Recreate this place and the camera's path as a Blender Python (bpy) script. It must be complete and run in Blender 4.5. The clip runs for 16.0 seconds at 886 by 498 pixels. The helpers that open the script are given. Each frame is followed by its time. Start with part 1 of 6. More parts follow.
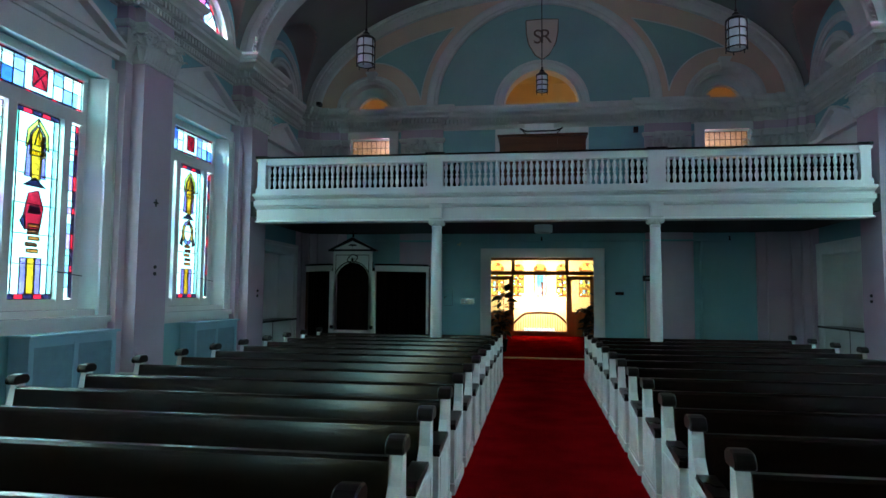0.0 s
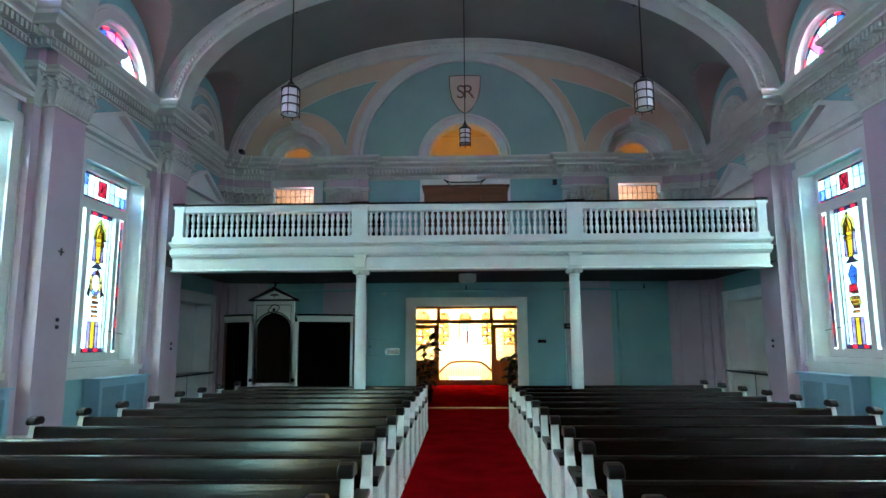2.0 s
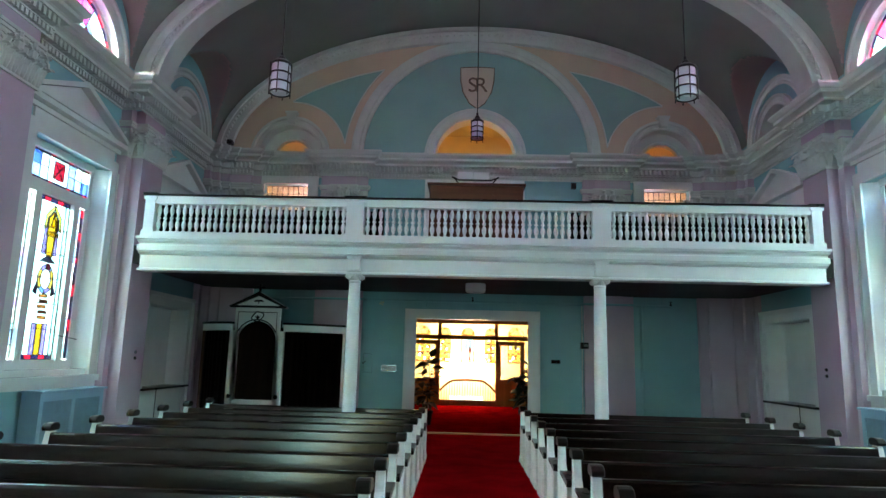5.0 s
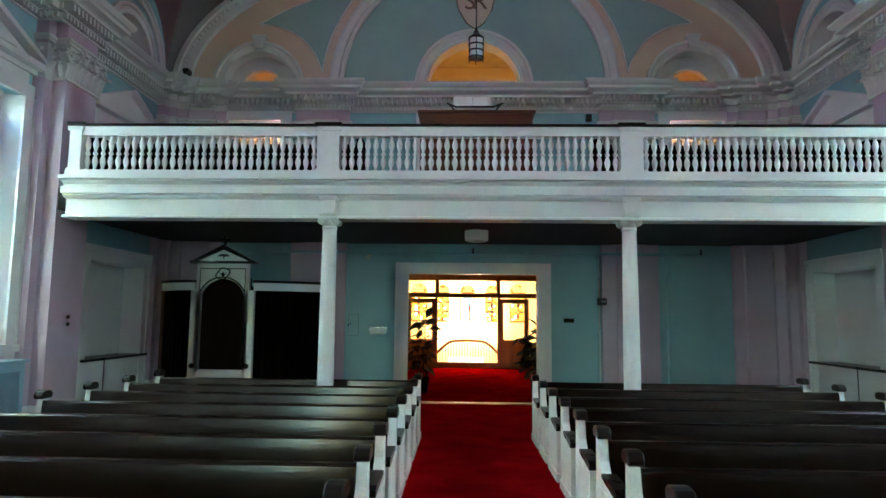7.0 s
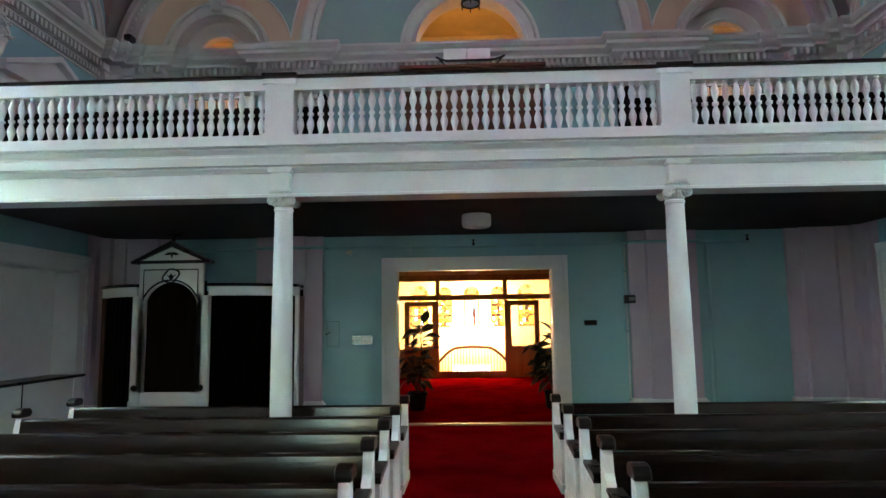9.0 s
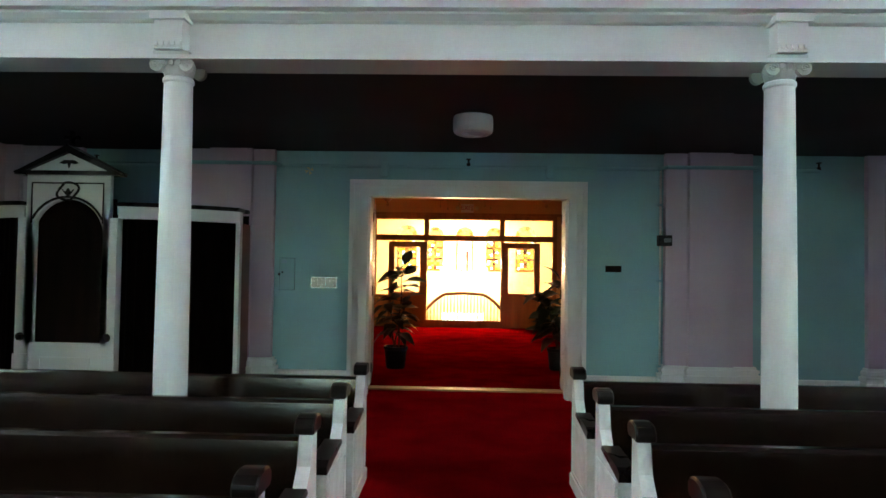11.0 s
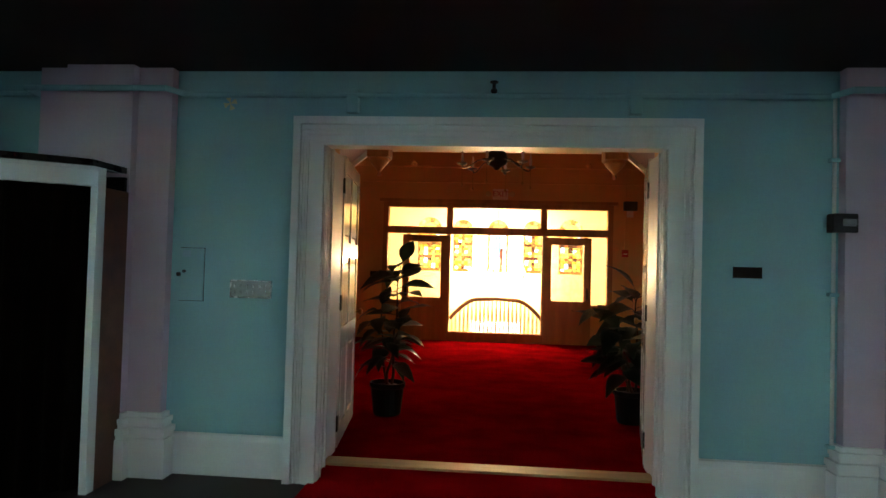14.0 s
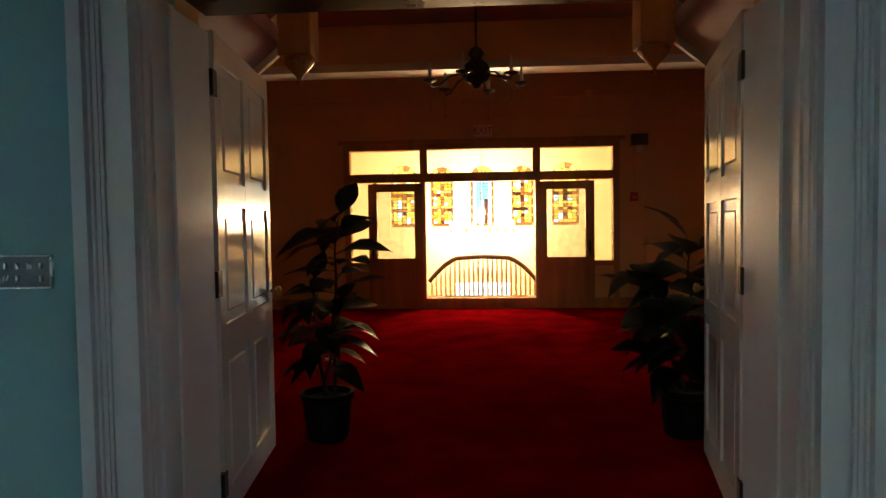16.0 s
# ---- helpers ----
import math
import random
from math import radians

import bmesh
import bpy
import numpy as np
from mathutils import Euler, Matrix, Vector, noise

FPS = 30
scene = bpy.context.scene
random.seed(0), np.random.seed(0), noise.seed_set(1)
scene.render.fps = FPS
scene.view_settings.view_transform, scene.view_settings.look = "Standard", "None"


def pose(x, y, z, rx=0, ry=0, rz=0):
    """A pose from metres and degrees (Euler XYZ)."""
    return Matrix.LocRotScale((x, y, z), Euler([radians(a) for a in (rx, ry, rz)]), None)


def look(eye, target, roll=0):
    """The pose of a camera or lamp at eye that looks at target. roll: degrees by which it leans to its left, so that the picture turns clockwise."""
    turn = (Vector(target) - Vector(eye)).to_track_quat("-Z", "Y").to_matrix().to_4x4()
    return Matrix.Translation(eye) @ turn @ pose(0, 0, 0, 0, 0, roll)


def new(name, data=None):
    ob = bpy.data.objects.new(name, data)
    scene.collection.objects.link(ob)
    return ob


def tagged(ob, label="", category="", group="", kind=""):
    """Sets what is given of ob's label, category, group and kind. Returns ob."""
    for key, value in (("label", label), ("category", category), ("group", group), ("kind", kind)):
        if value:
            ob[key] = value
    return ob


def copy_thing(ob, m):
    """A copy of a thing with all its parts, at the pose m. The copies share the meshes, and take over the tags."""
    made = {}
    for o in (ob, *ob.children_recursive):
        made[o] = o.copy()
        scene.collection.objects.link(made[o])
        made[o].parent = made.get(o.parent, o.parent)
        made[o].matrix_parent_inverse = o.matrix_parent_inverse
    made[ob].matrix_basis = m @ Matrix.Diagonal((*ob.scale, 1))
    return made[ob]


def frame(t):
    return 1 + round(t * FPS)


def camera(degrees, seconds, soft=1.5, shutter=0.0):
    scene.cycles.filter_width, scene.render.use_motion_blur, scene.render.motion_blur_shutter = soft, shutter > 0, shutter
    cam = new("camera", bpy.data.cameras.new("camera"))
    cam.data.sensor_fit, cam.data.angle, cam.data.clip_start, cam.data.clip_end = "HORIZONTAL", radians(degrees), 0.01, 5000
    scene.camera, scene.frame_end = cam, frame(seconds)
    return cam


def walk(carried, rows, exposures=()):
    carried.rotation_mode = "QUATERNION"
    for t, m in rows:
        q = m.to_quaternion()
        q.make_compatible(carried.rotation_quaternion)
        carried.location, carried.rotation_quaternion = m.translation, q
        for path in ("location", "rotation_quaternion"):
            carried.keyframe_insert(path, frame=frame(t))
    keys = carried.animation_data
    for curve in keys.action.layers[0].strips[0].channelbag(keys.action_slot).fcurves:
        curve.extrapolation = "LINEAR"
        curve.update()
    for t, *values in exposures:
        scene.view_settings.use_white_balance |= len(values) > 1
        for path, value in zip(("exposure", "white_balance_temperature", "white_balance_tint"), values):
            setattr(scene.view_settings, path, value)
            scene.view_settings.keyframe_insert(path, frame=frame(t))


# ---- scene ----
cam = camera(69.8, 16.0)
METRES, EYE, TILT, LEAN, TURN = 12.0, 1.45, 0.0, 0.0, 8.4
ROWS = [
    (0.0, 0.0, 0.0, 0.0, -0.03, 3.98, -0.49),
    (0.5, 0.0021, -0.0022, 0.0002, -4.4, 5.18, -1.13),
    (1.0, 0.0024, -0.0034, 0.0007, -5.37, 6.94, 0.09),
    (1.5, 0.0024, -0.0032, 0.001, -6.01, 7.6, 0.39),
    (2.0, 0.0017, -0.0012, 0.0013, -6.65, 8.35, 0.28),
    (2.5, 0.0007, 0.0029, 0.0017, -7.39, 8.7, 0.63),
    (3.0, 0.0016, 0.0145, 0.0021, -7.57, 8.74, -0.71),
    (5.5, 0.0137, 0.146, 0.0047, -6.6, 9.84, -1.35),
    (6.0, 0.0187, 0.1804, 0.006, -6.78, 9.32, -0.11),
    (6.5, 0.0274, 0.2161, 0.0066, -6.72, 8.08, -0.18),
    (7.0, 0.0297, 0.2547, 0.0052, -6.81, 6.12, -0.59),
    (7.5, 0.0357, 0.2914, 0.0056, -7.82, 5.38, -0.53),
    (8.0, 0.0429, 0.3275, 0.0059, -7.73, 5.09, -0.48),
    (8.5, 0.0499, 0.3633, 0.0071, -7.58, 6.53, 0.39),
    (9.0, 0.0599, 0.4009, 0.0056, -6.17, 6.53, 0.76),
    (9.5, 0.068, 0.4427, 0.0027, -6.91, 4.53, -0.44),
    (12.0, 0.1007, 0.6442, 0.0016, -6.54, 1.4, -1.14),
    (12.5, 0.1092, 0.6854, 0.0017, -4.91, 1.94, 0.22),
    (13.0, 0.1182, 0.726, 0.0013, -4.39, 1.26, 1.24),
    (13.5, 0.1243, 0.7675, 0.0008, -4.25, 1.6, 0.13),
    (14.0, 0.1335, 0.8078, 0.0011, -3.4, 1.55, -1.58),
    (14.5, 0.1378, 0.8504, 0.0014, -5.71, 0.66, -0.59),
    (15.0, 0.1448, 0.8923, 0.0002, -4.9, 2.22, 1.01),
    (15.5, 0.1509, 0.935, 0.0002, -5.36, 0.5, 1.27),
    (16.0, 0.1582, 0.9773, -0.0023, -4.74, -2.34, 0.84),
]
EXPOSURES = [(0.0, -1.05, 6050, 9), (0.5, -0.62, 6050, 9), (1.0, -0.22, 6200, 10), (2.5, -0.12, 6450, 11), (7.0, -0.04, 7150, 19), (9.5, 0.0, 7450, 27), (12.0, 0.0, 7200, 27),
             (13.0, 0.05, 6950, 24), (14.0, -0.1, 6850, 22), (15.0, -0.45, 6700, 23), (16.0, -0.9, 6550, 24)]
walk(cam, [(t, pose(-0.11, 0, EYE, TILT, LEAN, TURN) @ pose(METRES * x, METRES * y, METRES * z, 90 + pitch, roll, yaw)) for t, x, y, z, yaw, pitch, roll in ROWS], EXPOSURES)

# ---- world and large lights ----
SUN_EL, SUN_AZ = radians(38), radians(60)
world = bpy.data.worlds.new("world")
scene.world = world
world.use_nodes = True
_sky = world.node_tree.nodes.new("ShaderNodeTexSky")
_sky.sky_type, _sky.sun_disc, _sky.sun_elevation, _sky.sun_rotation = "NISHITA", False, SUN_EL, SUN_AZ
world.node_tree.links.new(_sky.outputs[0], world.node_tree.nodes["Background"].inputs[0])
world.node_tree.nodes["Background"].inputs[1].default_value = 0.08

WALL_X, WALL_Y, Z0 = 5.48, 14.05, 5.62          # side wall plane, gallery wall plane, springing of the vault
BAY = 3.17
WINDOW_YS = [9.33 - BAY * k for k in range(5)]
PIER_YS = [10.93 - BAY * k for k in range(6)]
CHOIR_Y = 12.62                                  # bay over and under the gallery
END_Y = -5.6                                    # wall behind the altar end
SKY = (0.96, 0.97, 0.83)


def area_lamp(name, m, sx, sy, watts, colour):
    data = bpy.data.lights.new(name, "AREA")
    data.shape, data.size, data.size_y, data.energy, data.color = "RECTANGLE", sx, sy, watts, colour
    ob = new(name, data)
    ob.matrix_world = m
    return ob


DAY_W = 13500.0
for _s in (-1, 1):
    area_lamp("window_daylight", look((_s * 7.35, 3.0, 5.5), (_s * 1.0, 3.0, 1.8)), 17.0, 4.8, DAY_W * (1.15 if _s < 0 else 1.02), SKY)


def point_lamp(name, place, watts, colour, radius=0.05):
    data = bpy.data.lights.new(name, "POINT")
    data.energy, data.color, data.shadow_soft_size = watts, colour, radius
    ob = new(name, data)
    ob.location = place
    return ob


WARM = (1.0, 0.72, 0.36)
for _x in (-0.5, 0.0, 0.5):
    point_lamp("hall_bulb", (_x, 25.0, 1.62), 420.0, WARM, 0.06)
# added fill lamp high in the stair hall; no fitting hangs there
point_lamp("hall_fill", (0, 24.0, 3.4), 180.0, WARM, 0.1)
point_lamp("loft_bulb", (0, 15.2, 5.25), 22.0, (1.0, 0.50, 0.18), 0.1)
for _s in (-1, 1):
    point_lamp("loft_bulb", (_s * 3.9, 15.4, 5.45), 14.0, (1.0, 0.40, 0.13), 0.1)
    point_lamp("loft_window_bulb", (_s * 3.9, 15.6, 4.60), 55.0, (1.0, 0.62, 0.80), 0.1)

# ---- materials ----


def material(name, base, rough=0.5, metal=0.0, var=0.12, scale=3.0, bump=0.1, fine=60.0, tint=None, per_object=0.0, coat=0.0, stretch=(1, 1, 1), spec=0.5):
    """Principled material with broad and fine variation of colour, roughness and relief."""
    m = bpy.data.materials.new(name)
    m.use_nodes = True
    nt = m.node_tree
    nodes, links = nt.nodes, nt.links
    p = nodes["Principled BSDF"]
    p.inputs["Roughness"].default_value, p.inputs["Metallic"].default_value = rough, metal
    p.inputs["Coat Weight"].default_value = coat
    p.inputs["Specular IOR Level"].default_value = spec
    tc = nodes.new("ShaderNodeTexCoord")
    mp = nodes.new("ShaderNodeMapping")
    mp.inputs["Scale"].default_value = stretch
    links.new(tc.outputs["Object"], mp.inputs["Vector"])
    broad = nodes.new("ShaderNodeTexNoise")
    broad.inputs["Scale"].default_value, broad.inputs["Detail"].default_value = scale, 6
    grain = nodes.new("ShaderNodeTexNoise")
    grain.inputs["Scale"].default_value, grain.inputs["Detail"].default_value = fine, 4
    for n in (broad, grain):
        links.new(mp.outputs["Vector"], n.inputs["Vector"])
    mix = nodes.new("ShaderNodeMix")
    mix.data_type = "RGBA"
    dark = tint or tuple(c * (1 - 2 * var) for c in base)
    mix.inputs["A"].default_value = (*dark, 1)
    mix.inputs["B"].default_value = (*[min(1, c * (1 + var)) for c in base], 1)
    ramp = nodes.new("ShaderNodeMapRange")
    ramp.inputs["From Min"].default_value, ramp.inputs["From Max"].default_value = 0.3, 0.7
    add = nodes.new("ShaderNodeMath")
    add.operation = "MULTIPLY_ADD"
    add.inputs[1].default_value = 0.3
    links.new(grain.outputs["Fac"], add.inputs[0])
    sub = nodes.new("ShaderNodeMath")
    sub.operation = "MULTIPLY_ADD"
    sub.inputs[1].default_value, sub.inputs[2].default_value = 0.85, -0.08
    links.new(broad.outputs["Fac"], sub.inputs[0])
    links.new(sub.outputs[0], add.inputs[2])
    links.new(add.outputs[0], ramp.inputs["Value"])
    links.new(ramp.outputs[0], mix.inputs["Factor"])
    colour = mix.outputs["Result"]
    if per_object:
        info = nodes.new("ShaderNodeObjectInfo")
        hsv = nodes.new("ShaderNodeHueSaturation")
        mr = nodes.new("ShaderNodeMapRange")
        mr.inputs["To Min"].default_value, mr.inputs["To Max"].default_value = 1 - per_object, 1 + per_object
        links.new(info.outputs["Random"], mr.inputs["Value"])
        links.new(mr.outputs[0], hsv.inputs["Value"])
        links.new(colour, hsv.inputs["Color"])
        colour = hsv.outputs["Color"]
    links.new(colour, p.inputs["Base Color"])
    rr = nodes.new("ShaderNodeMapRange")
    rr.inputs["To Min"].default_value, rr.inputs["To Max"].default_value = max(0.02, rough - 0.08), min(1, rough + 0.1)
    links.new(broad.outputs["Fac"], rr.inputs["Value"])
    links.new(rr.outputs[0], p.inputs["Roughness"])
    if bump:
        b = nodes.new("ShaderNodeBump")
        b.inputs["Strength"].default_value, b.inputs["Distance"].default_value = bump, 0.01
        links.new(grain.outputs["Fac"], b.inputs["Height"])
        links.new(b.outputs["Normal"], p.inputs["Normal"])
    return m


def stained(name, colour):
    """Leaded glass: coloured light passes through two faces, with a faint gloss and streaks."""
    colour = tuple(math.sqrt(c) for c in colour)
    m = bpy.data.materials.new(name)
    m.use_nodes = True
    nodes, links = m.node_tree.nodes, m.node_tree.links
    nodes.remove(nodes["Principled BSDF"])
    out = nodes["Material Output"]
    clear, gloss, mix = nodes.new("ShaderNodeBsdfTransparent"), nodes.new("ShaderNodeBsdfGlossy"), nodes.new("ShaderNodeMixShader")
    gloss.inputs["Roughness"].default_value = 0.15
    mix.inputs[0].default_value = 0.06
    tc, ns, cm = nodes.new("ShaderNodeTexCoord"), nodes.new("ShaderNodeTexNoise"), nodes.new("ShaderNodeMix")
    ns.inputs["Scale"].default_value, ns.inputs["Detail"].default_value = 9, 5
    cm.data_type = "RGBA"
    cm.inputs["A"].default_value = (*[c * 0.72 for c in colour], 1)
    cm.inputs["B"].default_value = (*[min(1, c * 1.15) for c in colour], 1)
    links.new(tc.outputs["Object"], ns.inputs["Vector"])
    links.new(ns.outputs["Fac"], cm.inputs["Factor"])
    links.new(cm.outputs["Result"], clear.inputs["Color"])
    links.new(clear.outputs[0], mix.inputs[1])
    links.new(gloss.outputs[0], mix.inputs[2])
    links.new(mix.outputs[0], out.inputs[0])
    return m


def glowing(name, colour, strength):
    m = bpy.data.materials.new(name)
    m.use_nodes = True
    p = m.node_tree.nodes["Principled BSDF"]
    p.inputs["Base Color"].default_value = (*colour, 1)
    p.inputs["Emission Color"].default_value = (*colour, 1)
    p.inputs["Emission Strength"].default_value = strength
    return m


M = {
    "blue": material("blue wall paint", (0.225, 0.455, 0.485), 0.55, var=0.06, scale=1.2, bump=0.06, fine=90),
    "pink": material("lavender wall paint", (0.51, 0.40, 0.475), 0.55, var=0.06, scale=1.4, bump=0.06, fine=90),
    "white": material("white gloss paint", (0.74, 0.76, 0.74), 0.38, var=0.05, scale=2.0, bump=0.05, fine=70),
    "gloss": material("glossy white door paint", (0.72, 0.73, 0.70), 0.14, var=0.05, scale=2.0, bump=0.03, fine=40),
    "plaster": material("white plaster", (0.59, 0.62, 0.575), 0.6, var=0.05, scale=3.0, bump=0.1, fine=50),
    "vault": material("grey green ceiling paint", (0.22, 0.235, 0.215), 0.8, var=0.08, scale=0.8, bump=0.06),
    "groin": material("dusky pink ceiling paint", (0.38, 0.27, 0.25), 0.8, var=0.08, scale=0.9, bump=0.06),
    "peach": material("peach wall paint", (0.62, 0.48, 0.355), 0.7, var=0.06, scale=1.0, bump=0.06),
    "teal": material("teal wall paint", (0.25, 0.43, 0.405), 0.7, var=0.07, scale=1.0, bump=0.06),
    # grey soffit taken down to near-black: the shade under the gallery is in the colour
    "soffit": material("shaded soffit paint", (0.020, 0.017, 0.016), 0.65, spec=0.22, var=0.1, scale=1.0, bump=0.1),
    "floor": material("dark floor", (0.02, 0.013, 0.010), 0.5, var=0.2, scale=2.0, bump=0.1, spec=0.2),
    "carpet": material("red carpet", (0.34, 0.0035, 0.007), 1.0, var=0.18, scale=2.2, bump=0.5, fine=260, spec=0.0),
    # darker copy of the aisle carpet, with the vestibule's shade in its colour
    "carpet_shaded": material("shaded red carpet", (0.22, 0.0025, 0.005), 1.0, var=0.2, scale=2.2, bump=0.5, fine=260, spec=0.0),
    "field": material("buff paint", (0.60, 0.50, 0.40), 0.7, var=0.06, bump=0.05),
    "pew": material("dark polished oak", (0.010, 0.0045, 0.0025), 0.17, var=0.25, scale=4.0, bump=0.04, fine=40, spec=0.38, stretch=(0.12, 1.6, 1.6), per_object=0.15),
    "cap": material("black stained wood", (0.010, 0.007, 0.006), 0.28, var=0.2, scale=6, bump=0.04, spec=0.2),
    "pewwhite": material("worn white pew paint", (0.82, 0.83, 0.81), 0.42, var=0.1, scale=7.0, bump=0.08, tint=(0.66, 0.68, 0.66)),
    "bench": material("near-black matt bench wood", (0.012, 0.008, 0.006), 0.75, var=0.25, scale=4, bump=0.08, spec=0.08),
    "iron": material("dark iron", (0.03, 0.028, 0.027), 0.4, metal=0.7, var=0.2, bump=0.1),
    "lead": material("lead came", (0.02, 0.02, 0.022), 0.6, metal=0.3, var=0.1, bump=0.0),
    "opal": material("opal lamp glass", (0.82, 0.86, 0.90), 0.25, var=0.03, bump=0.0),
    "radiator": material("blue radiator paint", (0.26, 0.44, 0.54), 0.45, var=0.06, scale=3, bump=0.05),
    "grille": material("blue perforated metal", (0.16, 0.28, 0.35), 0.5, var=0.1, scale=8, bump=0.4, fine=220),
    "wood": material("brown varnished wood", (0.13, 0.045, 0.02), 0.35, var=0.25, scale=3, bump=0.06, stretch=(0.2, 2, 2)),
    "oak": material("golden oak", (0.48, 0.24, 0.08), 0.4, var=0.18, scale=3, bump=0.06, stretch=(2, 2, 0.2)),
    "curtain": material("dark brown velvet", (0.010, 0.005, 0.003), 0.9, var=0.35, scale=5, bump=0.3, fine=120, stretch=(2, 2, 0.3), spec=0.1),
    "cream": material("cream wall paint", (0.74, 0.46, 0.20), 0.6, var=0.06, scale=1.2, bump=0.06),
    "hall": material("pale yellow wall paint", (0.82, 0.75, 0.52), 0.6, var=0.05, scale=1.2, bump=0.05),
    "brass": material("worn brass", (0.55, 0.38, 0.14), 0.3, metal=1.0, var=0.15, scale=9, bump=0.03),
    "chrome": material("bright steel edge", (0.60, 0.62, 0.62), 0.25, metal=1.0, var=0.06, scale=20, bump=0.02),
    "steel": material("brushed steel", (0.20, 0.21, 0.21), 0.30, metal=1.0, var=0.12, scale=20, bump=0.05),
    "leaf": material("dark green leaf", (0.014, 0.036, 0.016), 0.36, var=0.35, scale=12, bump=0.1, per_object=0.3),
    "stem": material("brown stem", (0.08, 0.05, 0.03), 0.8, var=0.2, scale=10),
    "pot": material("black plastic pot", (0.008, 0.008, 0.008), 0.6, spec=0.12, var=0.1, bump=0.05),
    "soil": material("dark soil", (0.03, 0.02, 0.014), 0.95, var=0.3, scale=30, bump=0.5),
    "sill": material("worn wooden threshold", (0.42, 0.25, 0.12), 0.5, var=0.2, scale=6, bump=0.1, stretch=(0.3, 2, 2)),
    "red": material("red lettering", (0.5, 0.03, 0.02), 0.5, var=0.1, bump=0.0),
    "paper": material("white paper", (0.80, 0.80, 0.78), 0.7, var=0.04, bump=0.02),
    "yellow": material("yellowed paper", (0.62, 0.55, 0.30), 0.8, var=0.1, bump=0.05),
    "umber": material("brown stencil paint", (0.16, 0.10, 0.07), 0.7, var=0.15, bump=0.05),
    "daylight": glowing("overcast daylight", (0.88, 0.97, 1.0), 4.0),
    "altar_glow": glowing("altar end glow", (0.90, 1.0, 0.96), 32.0),
    "bulb": glowing("lit bulb", (1.0, 0.80, 0.48), 30.0),
}
GLASS = {
    "white": stained("white glass", (0.55, 0.92, 1.0)), "clear": stained("clear glass", (0.95, 0.96, 0.95)), "cyan": stained("pale cyan glass", (0.22, 0.62, 0.70)),
    "blue": stained("blue glass", (0.03, 0.09, 0.45)), "pale": stained("pale blue glass", (0.18, 0.32, 0.66)),
    "violet": stained("violet glass", (0.32, 0.20, 0.58)), "red": stained("red glass", (0.50, 0.010, 0.03)),
    "amber": stained("amber glass", (0.85, 0.36, 0.02)), "yellow": stained("yellow glass", (0.95, 0.70, 0.12)),
    "brown": stained("brown glass", (0.12, 0.03, 0.012)), "green": stained("green glass", (0.09, 0.33, 0.27)),
    "pink": stained("magenta glass", (0.50, 0.07, 0.28)), "navy": stained("navy glass", (0.012, 0.012, 0.05)),
    "gold": stained("gold glass", (0.72, 0.42, 0.08)), "rust": stained("rust glass", (0.42, 0.14, 0.03)),
}

# ---- building blocks ----


def mesh_of(name, bm, mats, smooth=False):
    me = bpy.data.meshes.new(name)
    bm.normal_update()
    bm.to_mesh(me)
    bm.free()
    for m in mats if isinstance(mats, (list, tuple)) else [mats]:
        me.materials.append(m)
    if smooth:
        me.polygons.foreach_set("use_smooth", [True] * len(me.polygons))
    return me


def part(name, bm, mat, parent=None, label="", smooth=False, kind=""):
    ob = new(name, mesh_of(name, bm, mat, smooth))
    if parent is not None:
        ob.parent = parent
    return tagged(ob, label=label, kind=kind)


def thing(name, place=(0, 0, 0), label="", category="", group="", kind="", turn=0):
    ob = new(name)
    ob.empty_display_size = 0.1
    ob.matrix_basis = pose(*place, 0, 0, turn)
    return tagged(ob, label, category, group, kind)


def setting(name, bm, mat, label="", smooth=False):
    return tagged(new(name, mesh_of(name, bm, mat, smooth)), label=label, category=name.split("_")[0], kind="structure")


def box(bm, x0, x1, y0, y1, z0, z1, mi=0):
    v = [bm.verts.new((x, y, z)) for z in (z0, z1) for y in (y0, y1) for x in (x0, x1)]
    for f in ((0, 2, 3, 1), (4, 5, 7, 6), (0, 1, 5, 4), (2, 6, 7, 3), (0, 4, 6, 2), (1, 3, 7, 5)):
        bm.faces.new([v[i] for i in f]).material_index = mi
    return v


def rbox(x0, x1, y0, y1, z0, z1, r=0.006):
    bm = bmesh.new()
    box(bm, x0, x1, y0, y1, z0, z1)
    bmesh.ops.bevel(bm, geom=bm.edges[:], offset=r, segments=2, affect="EDGES", profile=0.6)
    return bm


def prism(bm, pts, place, d0, d1, mi=0):
    """A polygon pts (u, v) made solid from depth d0 to d1; place(u, d, v) gives the point."""
    a = [bm.verts.new(place(u, d0, v)) for u, v in pts]
    b = [bm.verts.new(place(u, d1, v)) for u, v in pts]
    n = len(pts)
    bm.faces.new(a).material_index = mi
    bm.faces.new(b[::-1]).material_index = mi
    for i in range(n):
        bm.faces.new([a[i], b[i], b[(i + 1) % n], a[(i + 1) % n]]).material_index = mi
    return bm


def finish(bm):
    bmesh.ops.recalc_face_normals(bm, faces=bm.faces[:])
    return bm


